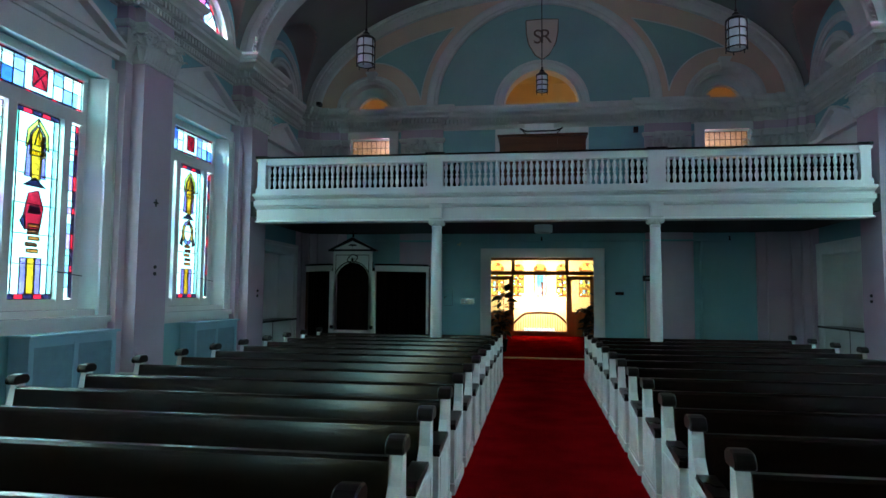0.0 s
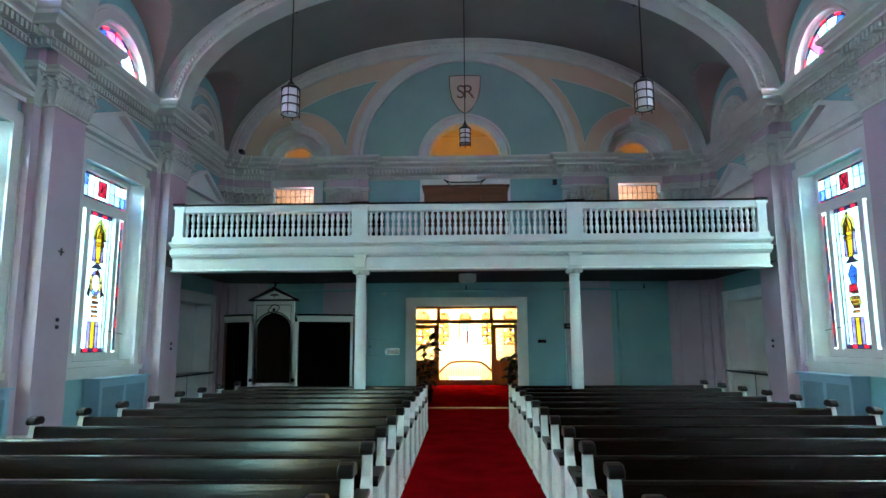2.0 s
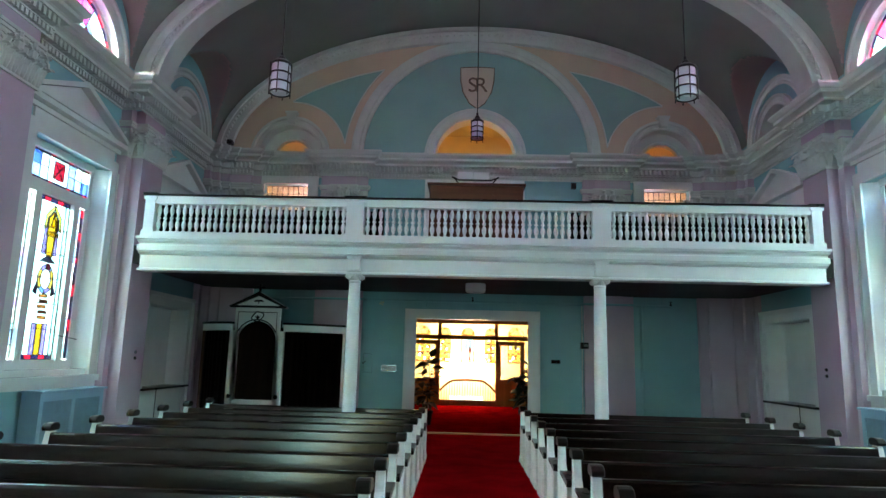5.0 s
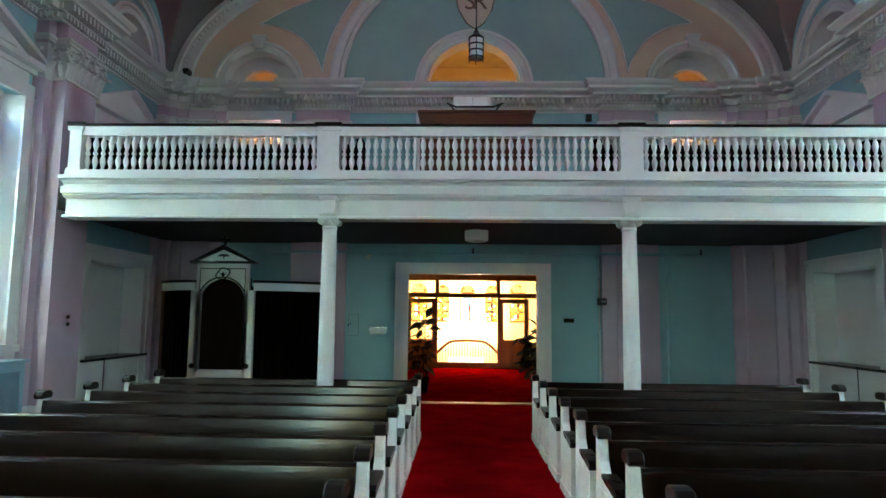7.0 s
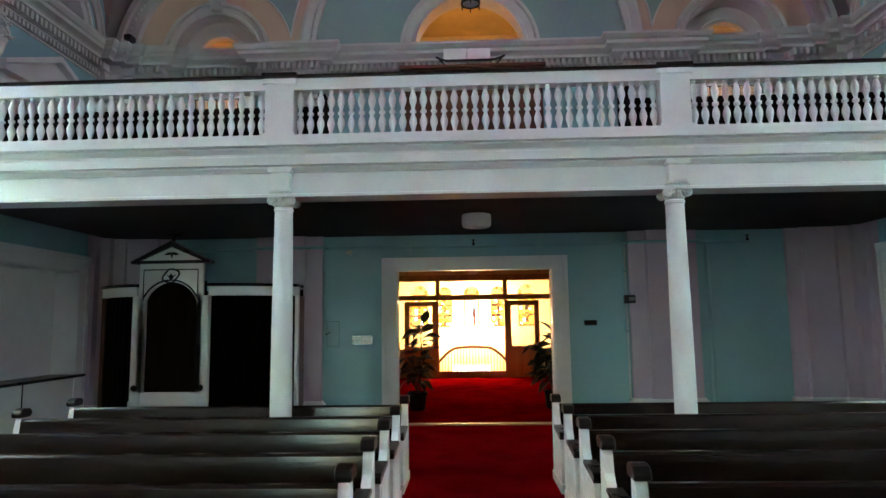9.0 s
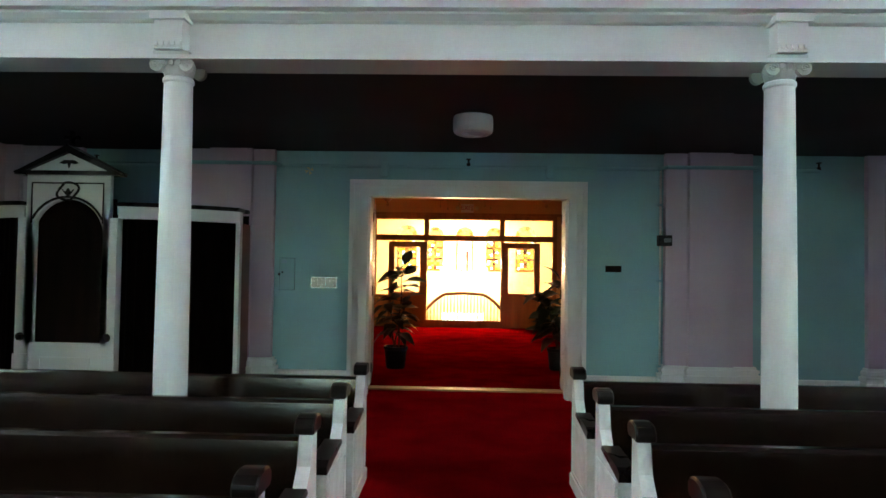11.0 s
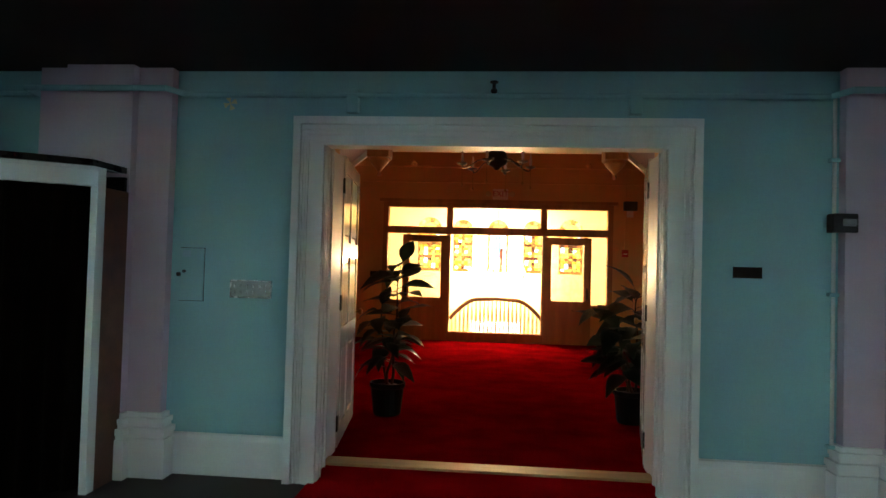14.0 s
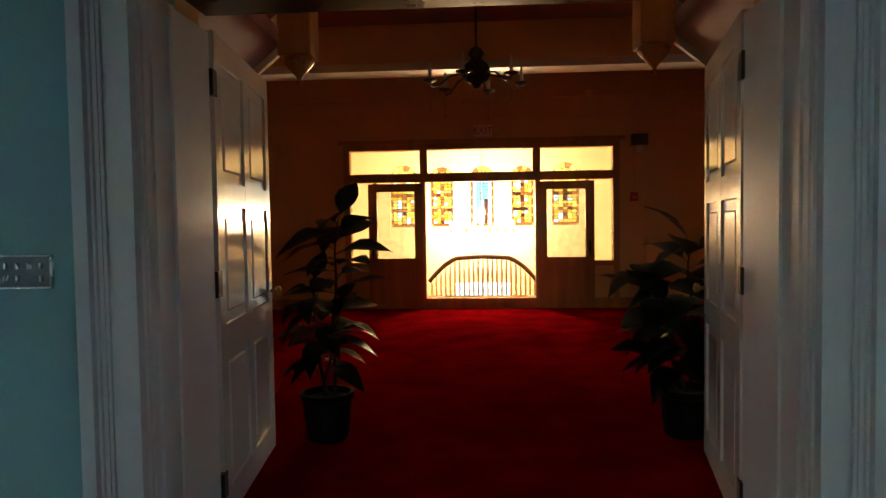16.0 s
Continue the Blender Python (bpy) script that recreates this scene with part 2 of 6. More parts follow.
def lathe(bm, profile, seg=16, at=(0, 0, 0), axis="z", mi=0):
    """A turned shape: profile is a run of (radius, height)."""
    rings = []
    for r, h in profile:
        ring = []
        for i in range(seg):
            a = 2 * math.pi * i / seg
            p = (r * math.cos(a), r * math.sin(a), h)
            if axis == "x":
                p = (h, p[0], p[1])
            elif axis == "y":
                p = (p[0], h, p[1])
            ring.append(bm.verts.new((at[0] + p[0], at[1] + p[1], at[2] + p[2])))
        rings.append(ring)
    for a, b in zip(rings, rings[1:]):
        for i in range(seg):
            bm.faces.new([a[i], a[(i + 1) % seg], b[(i + 1) % seg], b[i]]).material_index = mi
    bm.faces.new(rings[0][::-1]).material_index = mi
    bm.faces.new(rings[-1]).material_index = mi
    return bm


def tube(bm, pts, r, seg=8, mi=0):
    pts = [Vector(p) for p in pts]
    rings = []
    for i, p in enumerate(pts):
        d = (pts[min(i + 1, len(pts) - 1)] - pts[max(i - 1, 0)]).normalized()
        s = d.cross(Vector((0.13, 0.21, 1.0) if abs(d.z) < 0.9 else (1, 0.1, 0))).normalized()
        t = d.cross(s)
        rr = r[i] if isinstance(r, (list, tuple)) else r
        rings.append([bm.verts.new(p + rr * (math.cos(a) * s + math.sin(a) * t)) for a in (2 * math.pi * k / seg for k in range(seg))])
    for a, b in zip(rings, rings[1:]):
        for k in range(seg):
            bm.faces.new([a[k], a[(k + 1) % seg], b[(k + 1) % seg], b[k]]).material_index = mi
    bm.faces.new(rings[0][::-1])
    bm.faces.new(rings[-1])
    return bm


def run(bm, path, profile, closed_profile=True):
    """Draws a moulding along a level, right-angled path of (x, y); profile is (offset to the left of the path, z)."""
    n = len(path)
    normals = []
    for (ax, ay), (bx, by) in zip(path, path[1:]):
        d = math.hypot(bx - ax, by - ay)
        normals.append((-(by - ay) / d, (bx - ax) / d))
    rings = []
    for i, (x, y) in enumerate(path):
        if i in (0, n - 1):
            nx, ny = normals[0 if i == 0 else -1]
        else:
            (ax, ay), (bx, by) = normals[i - 1], normals[i]
            k = 1 + ax * bx + ay * by
            nx, ny = (ax + bx) / k, (ay + by) / k
        rings.append([bm.verts.new((x + nx * o, y + ny * o, z)) for o, z in profile])
    m = len(profile)
    for a, b in zip(rings, rings[1:]):
        for j in range(m if closed_profile else m - 1):
            bm.faces.new([a[j], b[j], b[(j + 1) % m], a[(j + 1) % m]])
    bm.faces.new(rings[0][::-1])
    bm.faces.new(rings[-1])
    return finish(bm)


def holed_wall(bm, u0, u1, z0, z1, holes, place, thick):
    """A wall with openings. holes: ('rect', ua, ub, za, zb) or ('arch', uc, r, zb)."""
    us = {u0, u1}
    for h in holes:
        if h[0] == "rect":
            us |= {h[1], h[2]}
        else:
            us |= {h[1] + h[2] * math.cos(math.pi * k / 20) for k in range(21)}
    us = sorted(u for u in us if u0 - 1e-6 <= u <= u1 + 1e-6)
    for a, b in zip(us, us[1:]):
        if b - a < 1e-5:
            continue
        mid, cuts = (a + b) / 2, []
        for h in holes:
            if h[0] == "rect" and h[1] < mid < h[2]:
                cuts.append((h[3], h[3], h[4], h[4]))
            elif h[0] == "arch" and abs(mid - h[1]) < h[2]:
                za, zb = (h[3] + math.sqrt(max(0, h[2] ** 2 - (u - h[1]) ** 2)) for u in (a, b))
                cuts.append((h[3], h[3], za, zb))
        cuts.sort()
        la = lb = z0
        for ba, bb, ta, tb in cuts + [(z1, z1, z1, z1)]:
            if max(ba - la, bb - lb) > 1e-4:
                prism(bm, [(a, la), (b, lb), (b, bb), (a, ba)], place, 0, thick)
            la, lb = ta, tb
    finish(bm)
    bmesh.ops.remove_doubles(bm, verts=bm.verts[:], dist=0.0005)
    return bm


def arc(uc, vc, r, a0=0, a1=180, n=24, ry=None):
    ry = r if ry is None else ry
    return [(uc + r * math.cos(radians(a0 + (a1 - a0) * k / n)), vc + ry * math.sin(radians(a0 + (a1 - a0) * k / n))) for k in range(n + 1)]


def arch_band(bm, uc, vc, sections, place, a0=0, a1=180, n=40, mi=0):
    """A moulded arch: sections is a closed run of (radius in u, radius in v, depth)."""
    rings = []
    for k in range(n + 1):
        t = radians(a0 + (a1 - a0) * k / n)
        rings.append([bm.verts.new(place(uc + ru * math.cos(t), d, vc + rv * math.sin(t))) for ru, rv, d in sections])
    m = len(sections)
    for a, b in zip(rings, rings[1:]):
        for j in range(m):
            bm.faces.new([a[j], b[j], b[(j + 1) % m], a[(j + 1) % m]]).material_index = mi
    bm.faces.new(rings[0][::-1])
    bm.faces.new(rings[-1])
    return finish(bm)


def side(s):
    """Points on a side wall: u along y, d into the wall, v up."""
    return lambda u, d, v: (s * (WALL_X + d), u, v)


def back(y=WALL_Y):
    return lambda u, d, v: (u, y + d, v)


def words(text, size, mat, name, parent, m, depth=0.004, label=""):
    cu = bpy.data.curves.new(name, "FONT")
    cu.body, cu.size, cu.extrude, cu.align_x, cu.align_y = text, size, depth, "CENTER", "CENTER"
    tmp = bpy.data.objects.new(name, cu)
    scene.collection.objects.link(tmp)
    me = bpy.data.meshes.new_from_object(tmp.evaluated_get(bpy.context.evaluated_depsgraph_get()))
    bpy.data.objects.remove(tmp)
    me.materials.clear()
    me.materials.append(mat)
    ob = new(name, me)
    ob.parent, ob.matrix_basis = parent, m
    return tagged(ob, label=label)
# ---- large structure ----
bm = bmesh.new()
box(bm, -5.9, 5.9, END_Y - 0.3, 14.40, -0.2, 0.0)
setting("floor", bm, M["floor"], "dark polished nave floor")
bm = bmesh.new()
box(bm, -0.82, 0.82, END_Y, 11.9, 0.0, 0.012)
box(bm, -1.16, 1.16, 11.9, 14.40, 0.0, 0.012)
tagged(setting("aisle_carpet", finish(bm), M["carpet"], "red carpet runner down the centre aisle"), category="carpet")
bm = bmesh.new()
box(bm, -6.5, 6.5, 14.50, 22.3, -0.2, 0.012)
tagged(setting("vestibule_carpet", bm, M["carpet_shaded"], "red fitted carpet of the vestibule, darkened for its shade"), category="carpet")
bm = bmesh.new()
box(bm, -1.19, 1.19, 14.34, 14.50, -0.2, 0.03)
tagged(setting("threshold", bm, M["sill"], "worn pale wooden door threshold"), category="threshold")

SASH = 0.13                             # the openings sit a little past the middle of their bays
WIN = (1.12, 4.12)                      # bottom and top of the window openings
for s, nm in ((-1, "wall_west"), (1, "wall_east")):
    holes = []
    for y in WINDOW_YS:
        holes += [("rect", y + SASH - 0.86, y + SASH + 0.86, *WIN), ("arch", y, 0.84, Z0)]
    holes += [("rect", 11.86, 13.42, 0.86, 2.30), ("arch", CHOIR_Y, 0.62, Z0)]
    bm = holed_wall(bmesh.new(), END_Y, 14.4, 0, 7.6, holes, side(s), 0.32)
    setting(nm, bm, M["blue"], "pale blue painted side wall")
    # backs of the blind openings
    bm = bmesh.new()
    box(bm, *sorted((s * (WALL_X + 0.30), s * (WALL_X + 0.36))), 11.8, 13.5, 0.8, 2.4)
    box(bm, *sorted((s * (WALL_X + 0.26), s * (WALL_X + 0.36))), 11.9, 13.3, 5.5, 6.4)
    setting("niche_back", finish(bm), M["white"], "white panel closing the wall niche")

# gallery wall with door, small windows and the three lunettes
holes = [("rect", -1.17, 1.17, -0.05, 2.37), ("rect", -4.42, -3.38, 4.20, 5.02), ("rect", 3.38, 4.42, 4.20, 5.02),
         ("arch", 0, 0.86, Z0), ("arch", -3.88, 0.65, Z0), ("arch", 3.88, 0.65, Z0)]
bm = holed_wall(bmesh.new(), -5.8, 5.8, -0.05, 5.20, holes[:3], back(), 0.34)
setting("wall_north", bm, M["blue"], "pale blue gallery end wall with double doorway")
bm = holed_wall(bmesh.new(), -5.8, 5.8, 5.20, 9.0, holes[3:], back(14.10), 0.29)
setting("wall_north_tympanum", bm, M["peach"], "peach painted end wall under the vault")
# unseen end wall, made near-black to keep grey reflections off the pews
bm = holed_wall(bmesh.new(), -5.8, 5.8, 0, 9.0, [("rect", -5.0, -3.7, 1.2, 4.3)], back(END_Y - 0.3), 0.3)
setting("wall_south", bm, M["bench"], "plain near-black wall closing the unseen altar end")

# teal fields on the tympanum
Y_T = 14.10
field = bmesh.new()
pts = arc(0, Z0, 2.36, 0, 180, 48)
inner = arc(0, Z0, 0.90, 0, 180, 24)[::-1]
prism(field, pts + inner, back(Y_T), -0.012, 0.0)
setting("tympanum_panel", finish(field), M["teal"], "teal painted half-round field")
for s in (-1, 1):
    field = bmesh.new()
    low = [(s * (3.88 - 1.17 * math.cos(radians(t))), Z0 + 1.17 * math.sin(radians(t))) for t in np.linspace(12.8, 90, 14)]
    top = [(s * x, Z0 + 2.12 * math.sqrt(1 - (x / 4.7) ** 2)) for x in np.linspace(3.90, 1.97, 14)]
    rim = [(s * 2.75 * math.cos(radians(t)), Z0 + 2.75 * math.sin(radians(t))) for t in np.linspace(43, 6.2, 12)]
    prism(field, low + top + rim, back(Y_T), -0.012, 0.0)
    setting("spandrel_panel", finish(field), M["teal"], "teal painted curved spandrel panel")
    edge = bmesh.new()
    tube(edge, [(u, Y_T - 0.02, v) for u, v in low + top + rim + low[:1]], 0.014, 6)
    setting("spandrel_trim", finish(edge), M["plaster"], "pale moulding round the spandrel")

# vault: barrel of elliptical section, cut by a small cross vault over each window
VA, VB = 5.50, 2.95


def vault_z(x, y):
    z = Z0 + VB * math.sqrt(max(0.0, 1 - (x / VA) ** 2))
    cut = False
    for yc in WINDOW_YS + [CHOIR_Y]:
        d = abs(y - yc)
        if d < 1.18:
            c = Z0 + 0.25 + math.sqrt(1.18 ** 2 - d * d)
            if c > z:
                z, cut = c, True
    return z, cut


xs = [VA * math.sin(radians(a)) for a in np.linspace(-90, 90, 181)]
ys = list(np.concatenate([np.arange(END_Y, 3.0, 0.15), np.arange(3.0, 14.15, 0.025)]))
bm = bmesh.new()
grid = [[bm.verts.new((x, y, vault_z(x, y)[0])) for x in xs] for y in ys]
for j in range(len(ys) - 1):
    for i in range(len(xs) - 1):
        f = bm.faces.new([grid[j][i], grid[j + 1][i], grid[j + 1][i + 1], grid[j][i + 1]])
        f.material_index = int(vault_z((xs[i] + xs[i + 1]) / 2, (ys[j] + ys[j + 1]) / 2)[1])
        f.smooth = True
setting("ceiling", bm, [M["vault"], M["groin"]], "grey-green barrel vault with small side vaults")
bm = bmesh.new()
box(bm, -6.0, 6.0, END_Y - 0.3, 14.4, 9.0, 9.2)
setting("roof", bm, M["vault"], "plain roof slab over the vault")


def rib_section(w, inner_a, inner_b):
    """Half-moulded arch section from the vault down to the inner edge."""
    return [(VA + 0.1, VB + 0.1, -w), (VA - 0.10, VB - 0.08, -w), (VA - 0.14, VB - 0.12, -w - 0.03), (inner_a + 0.12, inner_b + 0.12, -w - 0.03),
            (inner_a + 0.12, inner_b + 0.12, -w + 0.05), (inner_a + 0.05, inner_b + 0.05, -w + 0.06), (inner_a + 0.03, inner_b + 0.03, -w + 0.02), (inner_a, inner_b, -w + 0.04),
            (inner_a, inner_b, w - 0.04), (inner_a + 0.03, inner_b + 0.03, w - 0.02), (inner_a + 0.12, inner_b + 0.12, w - 0.05), (inner_a + 0.12, inner_b + 0.12, w + 0.03),
            (VA - 0.14, VB - 0.12, w + 0.03), (VA - 0.10, VB - 0.08, w), (VA + 0.1, VB + 0.1, w)]


def rib_ornament(bm, y, a, b, step=1.6, depth=0.03):
    k = 4.0
    while k < 177:
        t = radians(k)
        c = Vector((a * math.cos(t), y, Z0 + b * math.sin(t)))
        d = Vector((-a * math.sin(t), 0, b * math.cos(t))).normalized()
        n = Vector((d.z, 0, -d.x))
        long = 0.05 + 0.02 * math.sin(k * 1.7)
        pts = [c + d * u * long + n * v * 0.035 for u, v in ((-1, 0), (-0.4, 1), (0.4, 0.7), (1, 0), (0.4, -1), (-0.4, -0.7))]
        tip = bm.verts.new(c + Vector((0, -depth, 0)))
        ring = [bm.verts.new(p) for p in pts]
        for i in range(6):
            bm.faces.new([ring[i], ring[(i + 1) % 6], tip])
        k += step
    return bm


for y in PIER_YS:
    bm = arch_band(bmesh.new(), 0, Z0, rib_section(0.26, 5.12, 2.62), back(y), 0, 180, 72)
    ob = setting("vault_rib", bm, M["plaster"], "white moulded plaster rib with leaf ornament")
    orn = part("ornament", finish(rib_ornament(bmesh.new(), y - 0.262, 5.205, 2.705)), M["plaster"], ob, "raised leaf ornament", kind="stuff")
sec = [(5.50, 2.95, 0.0), (5.46, 2.90, -0.10), (5.36, 2.80, -0.12), (5.36, 2.80, -0.06), (5.22, 2.66, -0.06), (5.20, 2.64, -0.10), (5.13, 2.56, -0.09), (5.12, 2.55, 0.0)]
ob = setting("wall_arch", arch_band(bmesh.new(), 0, Z0, sec, back(Y_T), 0, 180, 72), M["plaster"], "white moulded plaster arch on the end wall")
part("ornament", finish(rib_ornament(bmesh.new(), Y_T - 0.06, 5.29, 2.73)), M["plaster"], ob, kind="stuff")
# arch round the teal field, lunette casings
sec = [(2.60, 2.60, 0), (2.60, 2.60, -0.05), (2.55, 2.55, -0.07), (2.44, 2.44, -0.07), (2.40, 2.40, -0.10), (2.34, 2.34, -0.09), (2.34, 2.34, 0)]
setting("field_arch", arch_band(bmesh.new(), 0, Z0, sec, back(Y_T), 0, 180, 60), M["plaster"], "white plaster arch round the teal field")


def lunette_casing(uc, r0, r1, place, name="lunette_casing", d=0.07, paint="plaster"):
    sec = [(r1, r1, 0), (r1, r1, -d), (r1 - 0.05, r1 - 0.05, -d), (r1 - 0.07, r1 - 0.07, -d * 0.6), (r0 + 0.06, r0 + 0.06, -d * 0.5), (r0 + 0.04, r0 + 0.04, -d * 0.8), (r0, r0, -d * 0.7), (r0, r0, 0.30), (r0 + 0.03, r0 + 0.03, 0.30), (r0 + 0.03, r0 + 0.03, 0)]
    return setting(name, arch_band(bmesh.new(), uc, Z0, sec, place, 0, 180, 36), M[paint], "white moulded half-round casing")


lunette_casing(0, 0.83, 1.06, back(Y_T))
for s in (-1, 1):
    lunette_casing(s * 3.88, 0.64, 0.83, back(Y_T), d=0.10)
    sec = [(0.642, 0.642, 0.19), (0.46, 0.46, 0.19), (0.44, 0.44, 0.16), (0.39, 0.39, 0.17), (0.38, 0.38, 0.28), (0.642, 0.642, 0.28)]
    setting("lunette_inner_arch", arch_band(bmesh.new(), s * 3.88, Z0, sec, back(Y_T), 0, 180, 36), M["plaster"], "recessed white inner arch of the lunette")
    bm = bmesh.new()
    prism(bm, [(s * 3.88 - 0.075, 6.30), (s * 3.88 + 0.075, 6.30), (s * 3.88 + 0.105, 6.50), (s * 3.88 - 0.105, 6.50)], back(Y_T), -0.15, 0)
    prism(bm, [(s * 3.88 - 0.125, 6.50), (s * 3.88 + 0.125, 6.50), (s * 3.88 + 0.125, 6.535), (s * 3.88 - 0.125, 6.535)], back(Y_T), -0.17, 0)
    setting("keystone", finish(bm), M["plaster"], "white plaster keystone")
    for y in WINDOW_YS:
        lunette_casing(y, 0.81, 1.08, side(s), paint="gloss")
    lunette_casing(CHOIR_Y, 0.60, 0.78, side(s))
    lunette_casing(CHOIR_Y, 0.95, 1.12, side(s), d=0.05)

# cornice, broken forward over the piers
PIER_W, PIER_D = 0.47, 0.30            # half width and projection of side pilasters
BACK_PIER = [(2.20, 3.16)]
CORNER = [(5.48, 13.62), (5.36, 13.62), (5.36, 13.74), (5.22, 13.74), (5.22, 13.84), (5.05, 13.84), (5.05, 13.90), (4.60, 13.90), (4.60, 13.98), (4.42, 13.98), (4.42, 14.05)]   # steps of the corner pier, from side wall to end wall


def cornice_path():
    p = [(-WALL_X, END_Y)]
    x = WALL_X
    for y in sorted(PIER_YS):
        p += [(-x, y - PIER_W), (-x + PIER_D, y - PIER_W), (-x + PIER_D, y + PIER_W), (-x, y + PIER_W)]
    p += [(-u, v) for u, v in CORNER]
    for s in (-1, 1):
        pairs = BACK_PIER
        for a, b in pairs:
            lo, hi = sorted((s * a, s * b))
            p += [(lo, WALL_Y), (lo, WALL_Y - 0.16), (hi, WALL_Y - 0.16), (hi, WALL_Y)]
    p += CORNER[::-1]
    for y in sorted(PIER_YS, reverse=True):
        p += [(x, y + PIER_W), (x - PIER_D, y + PIER_W), (x - PIER_D, y - PIER_W), (x, y - PIER_W)]
    return p + [(x, END_Y)]


CORN = [(0, 5.12), (-0.02, 5.12), (-0.02, 5.14), (-0.002, 5.145), (-0.002, 5.225), (-0.05, 5.235), (-0.05, 5.25), (-0.004, 5.25), (-0.004, 5.36), (-0.15, 5.362), (-0.15, 5.40), (-0.17, 5.42), (-0.24, 5.45), (-0.24, 5.50),
        (-0.27, 5.52), (-0.30, 5.565), (-0.30, 5.60), (0, 5.625)]
path = cornice_path()
setting("cornice", run(bmesh.new(), path, CORN), M["plaster"], "white plaster cornice with dentils round the nave")
bm = bmesh.new()
for (ax, ay), (bx, by) in zip(path, path[1:]):
    L = math.hypot(bx - ax, by - ay)
    if L < 0.25 or min(ay, by) < 0 and max(ay, by) < 1:
        continue
    dx, dy = (bx - ax) / L, (by - ay) / L
    nx, ny = dy, -dx
    n = max(1, int(L / 0.085))
    for k in range(n):
        u = (k + 0.5) * L / n
        cx, cy = ax + dx * u + nx * 0.075, ay + dy * u + ny * 0.075
        hx, hy = abs(dx) * 0.023 + abs(nx) * 0.062, abs(dy) * 0.023 + abs(ny) * 0.062
        box(bm, cx - hx, cx + hx, cy - hy, cy + hy, 5.256, 5.354)
    n = max(1, int(L / 0.07))
    for k in range(n):
        u = (k + 0.5) * L / n
        cx, cy = ax + dx * u + nx * 0.03, ay + dy * u + ny * 0.03
        box(bm, cx - abs(dx) * 0.022 - abs(nx) * 0.028, cx + abs(dx) * 0.022 + abs(nx) * 0.028, cy - abs(dy) * 0.022 - abs(ny) * 0.028, cy + abs(dy) * 0.022 + abs(ny) * 0.028, 5.155, 5.222)
tagged(setting("dentils", finish(bm), M["plaster"], "row of small plaster dentils under the cornice"), kind="stuff", category="dentils")


def acanthus(bm, base, out, up, w, curl=0.09):
    """One curled leaf: base point, outward direction, height, width."""
    o, z = Vector(out), Vector((0, 0, 1))
    sd = o.cross(z)
    prof = [(0.005, 0.0, 0.55), (0.035, 0.35, 0.85), (0.05, 0.68, 0.9), (0.085, 0.93, 0.75), (curl + 0.065, 1.0, 0.5), (curl + 0.085, 0.86, 0.22)]
    rows = []
    for d, h, ww in prof:
        c = Vector(base) + o * d + z * (h * up)
        rows.append([bm.verts.new(c + sd * (k * ww * w / 2) + o * (0.020 if k == 0 else -0.016 * abs(k))) for k in (-1, -0.5, 0, 0.5, 1)])
    for a, b in zip(rows, rows[1:]):
        for i in range(4):
            bm.faces.new([a[i], a[i + 1], b[i + 1], b[i]])


def capital(parent, hw, dep, z0, z1, u_axis):
    """Leafy capital for a flat pier: half width hw, projection dep, turned by u_axis to its wall."""
    bm = bmesh.new()
    h = z1 - z0
    for k, (lo, hi, e) in enumerate(((z0, z0 + 0.03, 0.03), (z0 + 0.03, z1 - 0.06, 0.0), (z1 - 0.055, z1 - 0.02, 0.07), (z1 - 0.02, z1, 0.09))):
        box(bm, -hw - e, hw + e, -dep - e, 0, lo, hi)
    n = 5
    for row, (b, hh, off) in enumerate(((z0 + 0.03, 0.5 * h, 0.0), (z0 + 0.03, 0.78 * h, 0.5))):
        for i in range(n + (row == 0)):
            u = -hw + 2 * hw * (i + off) / n
            acanthus(bm, (u, -dep - 0.01 - 0.006 * (1 - row), b), (0, -1, 0), hh, 2.2 * hw / n)
        for sx in (-1, 1):
            for j in (0.3, 0.8):
                acanthus(bm, (sx * (hw + 0.01), -dep * j, b), (sx, 0, 0), hh, 0.16)
    for sx in (-1, 1):
        spiral = []
        for k in range(26):
            t, r = k * 0.5, 0.10 * (1 - k / 30)
            spiral.append((sx * (hw + 0.0 + r * math.cos(t)), -dep - 0.05 + 0.02 * k / 26, z1 - 0.14 + r * math.sin(t)))
        tube(bm, spiral, 0.026, 6)
        lathe(bm, [(0.0, z1 - 0.20), (0.05, z1 - 0.17), (0.065, z1 - 0.08), (0.04, z1 - 0.02), (0.05, z1 + 0.03), (0.0, z1 + 0.06)], 8, (sx * hw * 0.35, -dep - 0.07, 0))
    return part("capital", finish(bm), M["plaster"], parent, "white plaster leaf capital")


def moulded_block(bm, hw, dep, rows):
    for e, lo, hi in rows:
        box(bm, -hw - e, hw + e, -dep - e, 0, lo, hi)


BASE_ROWS = [(0.075, 0, 0.26), (0.06, 0.26, 0.29), (0.07, 0.29, 0.33), (0.04, 0.33, 0.355), (0.05, 0.355, 0.39), (0.025, 0.39, 0.42)]


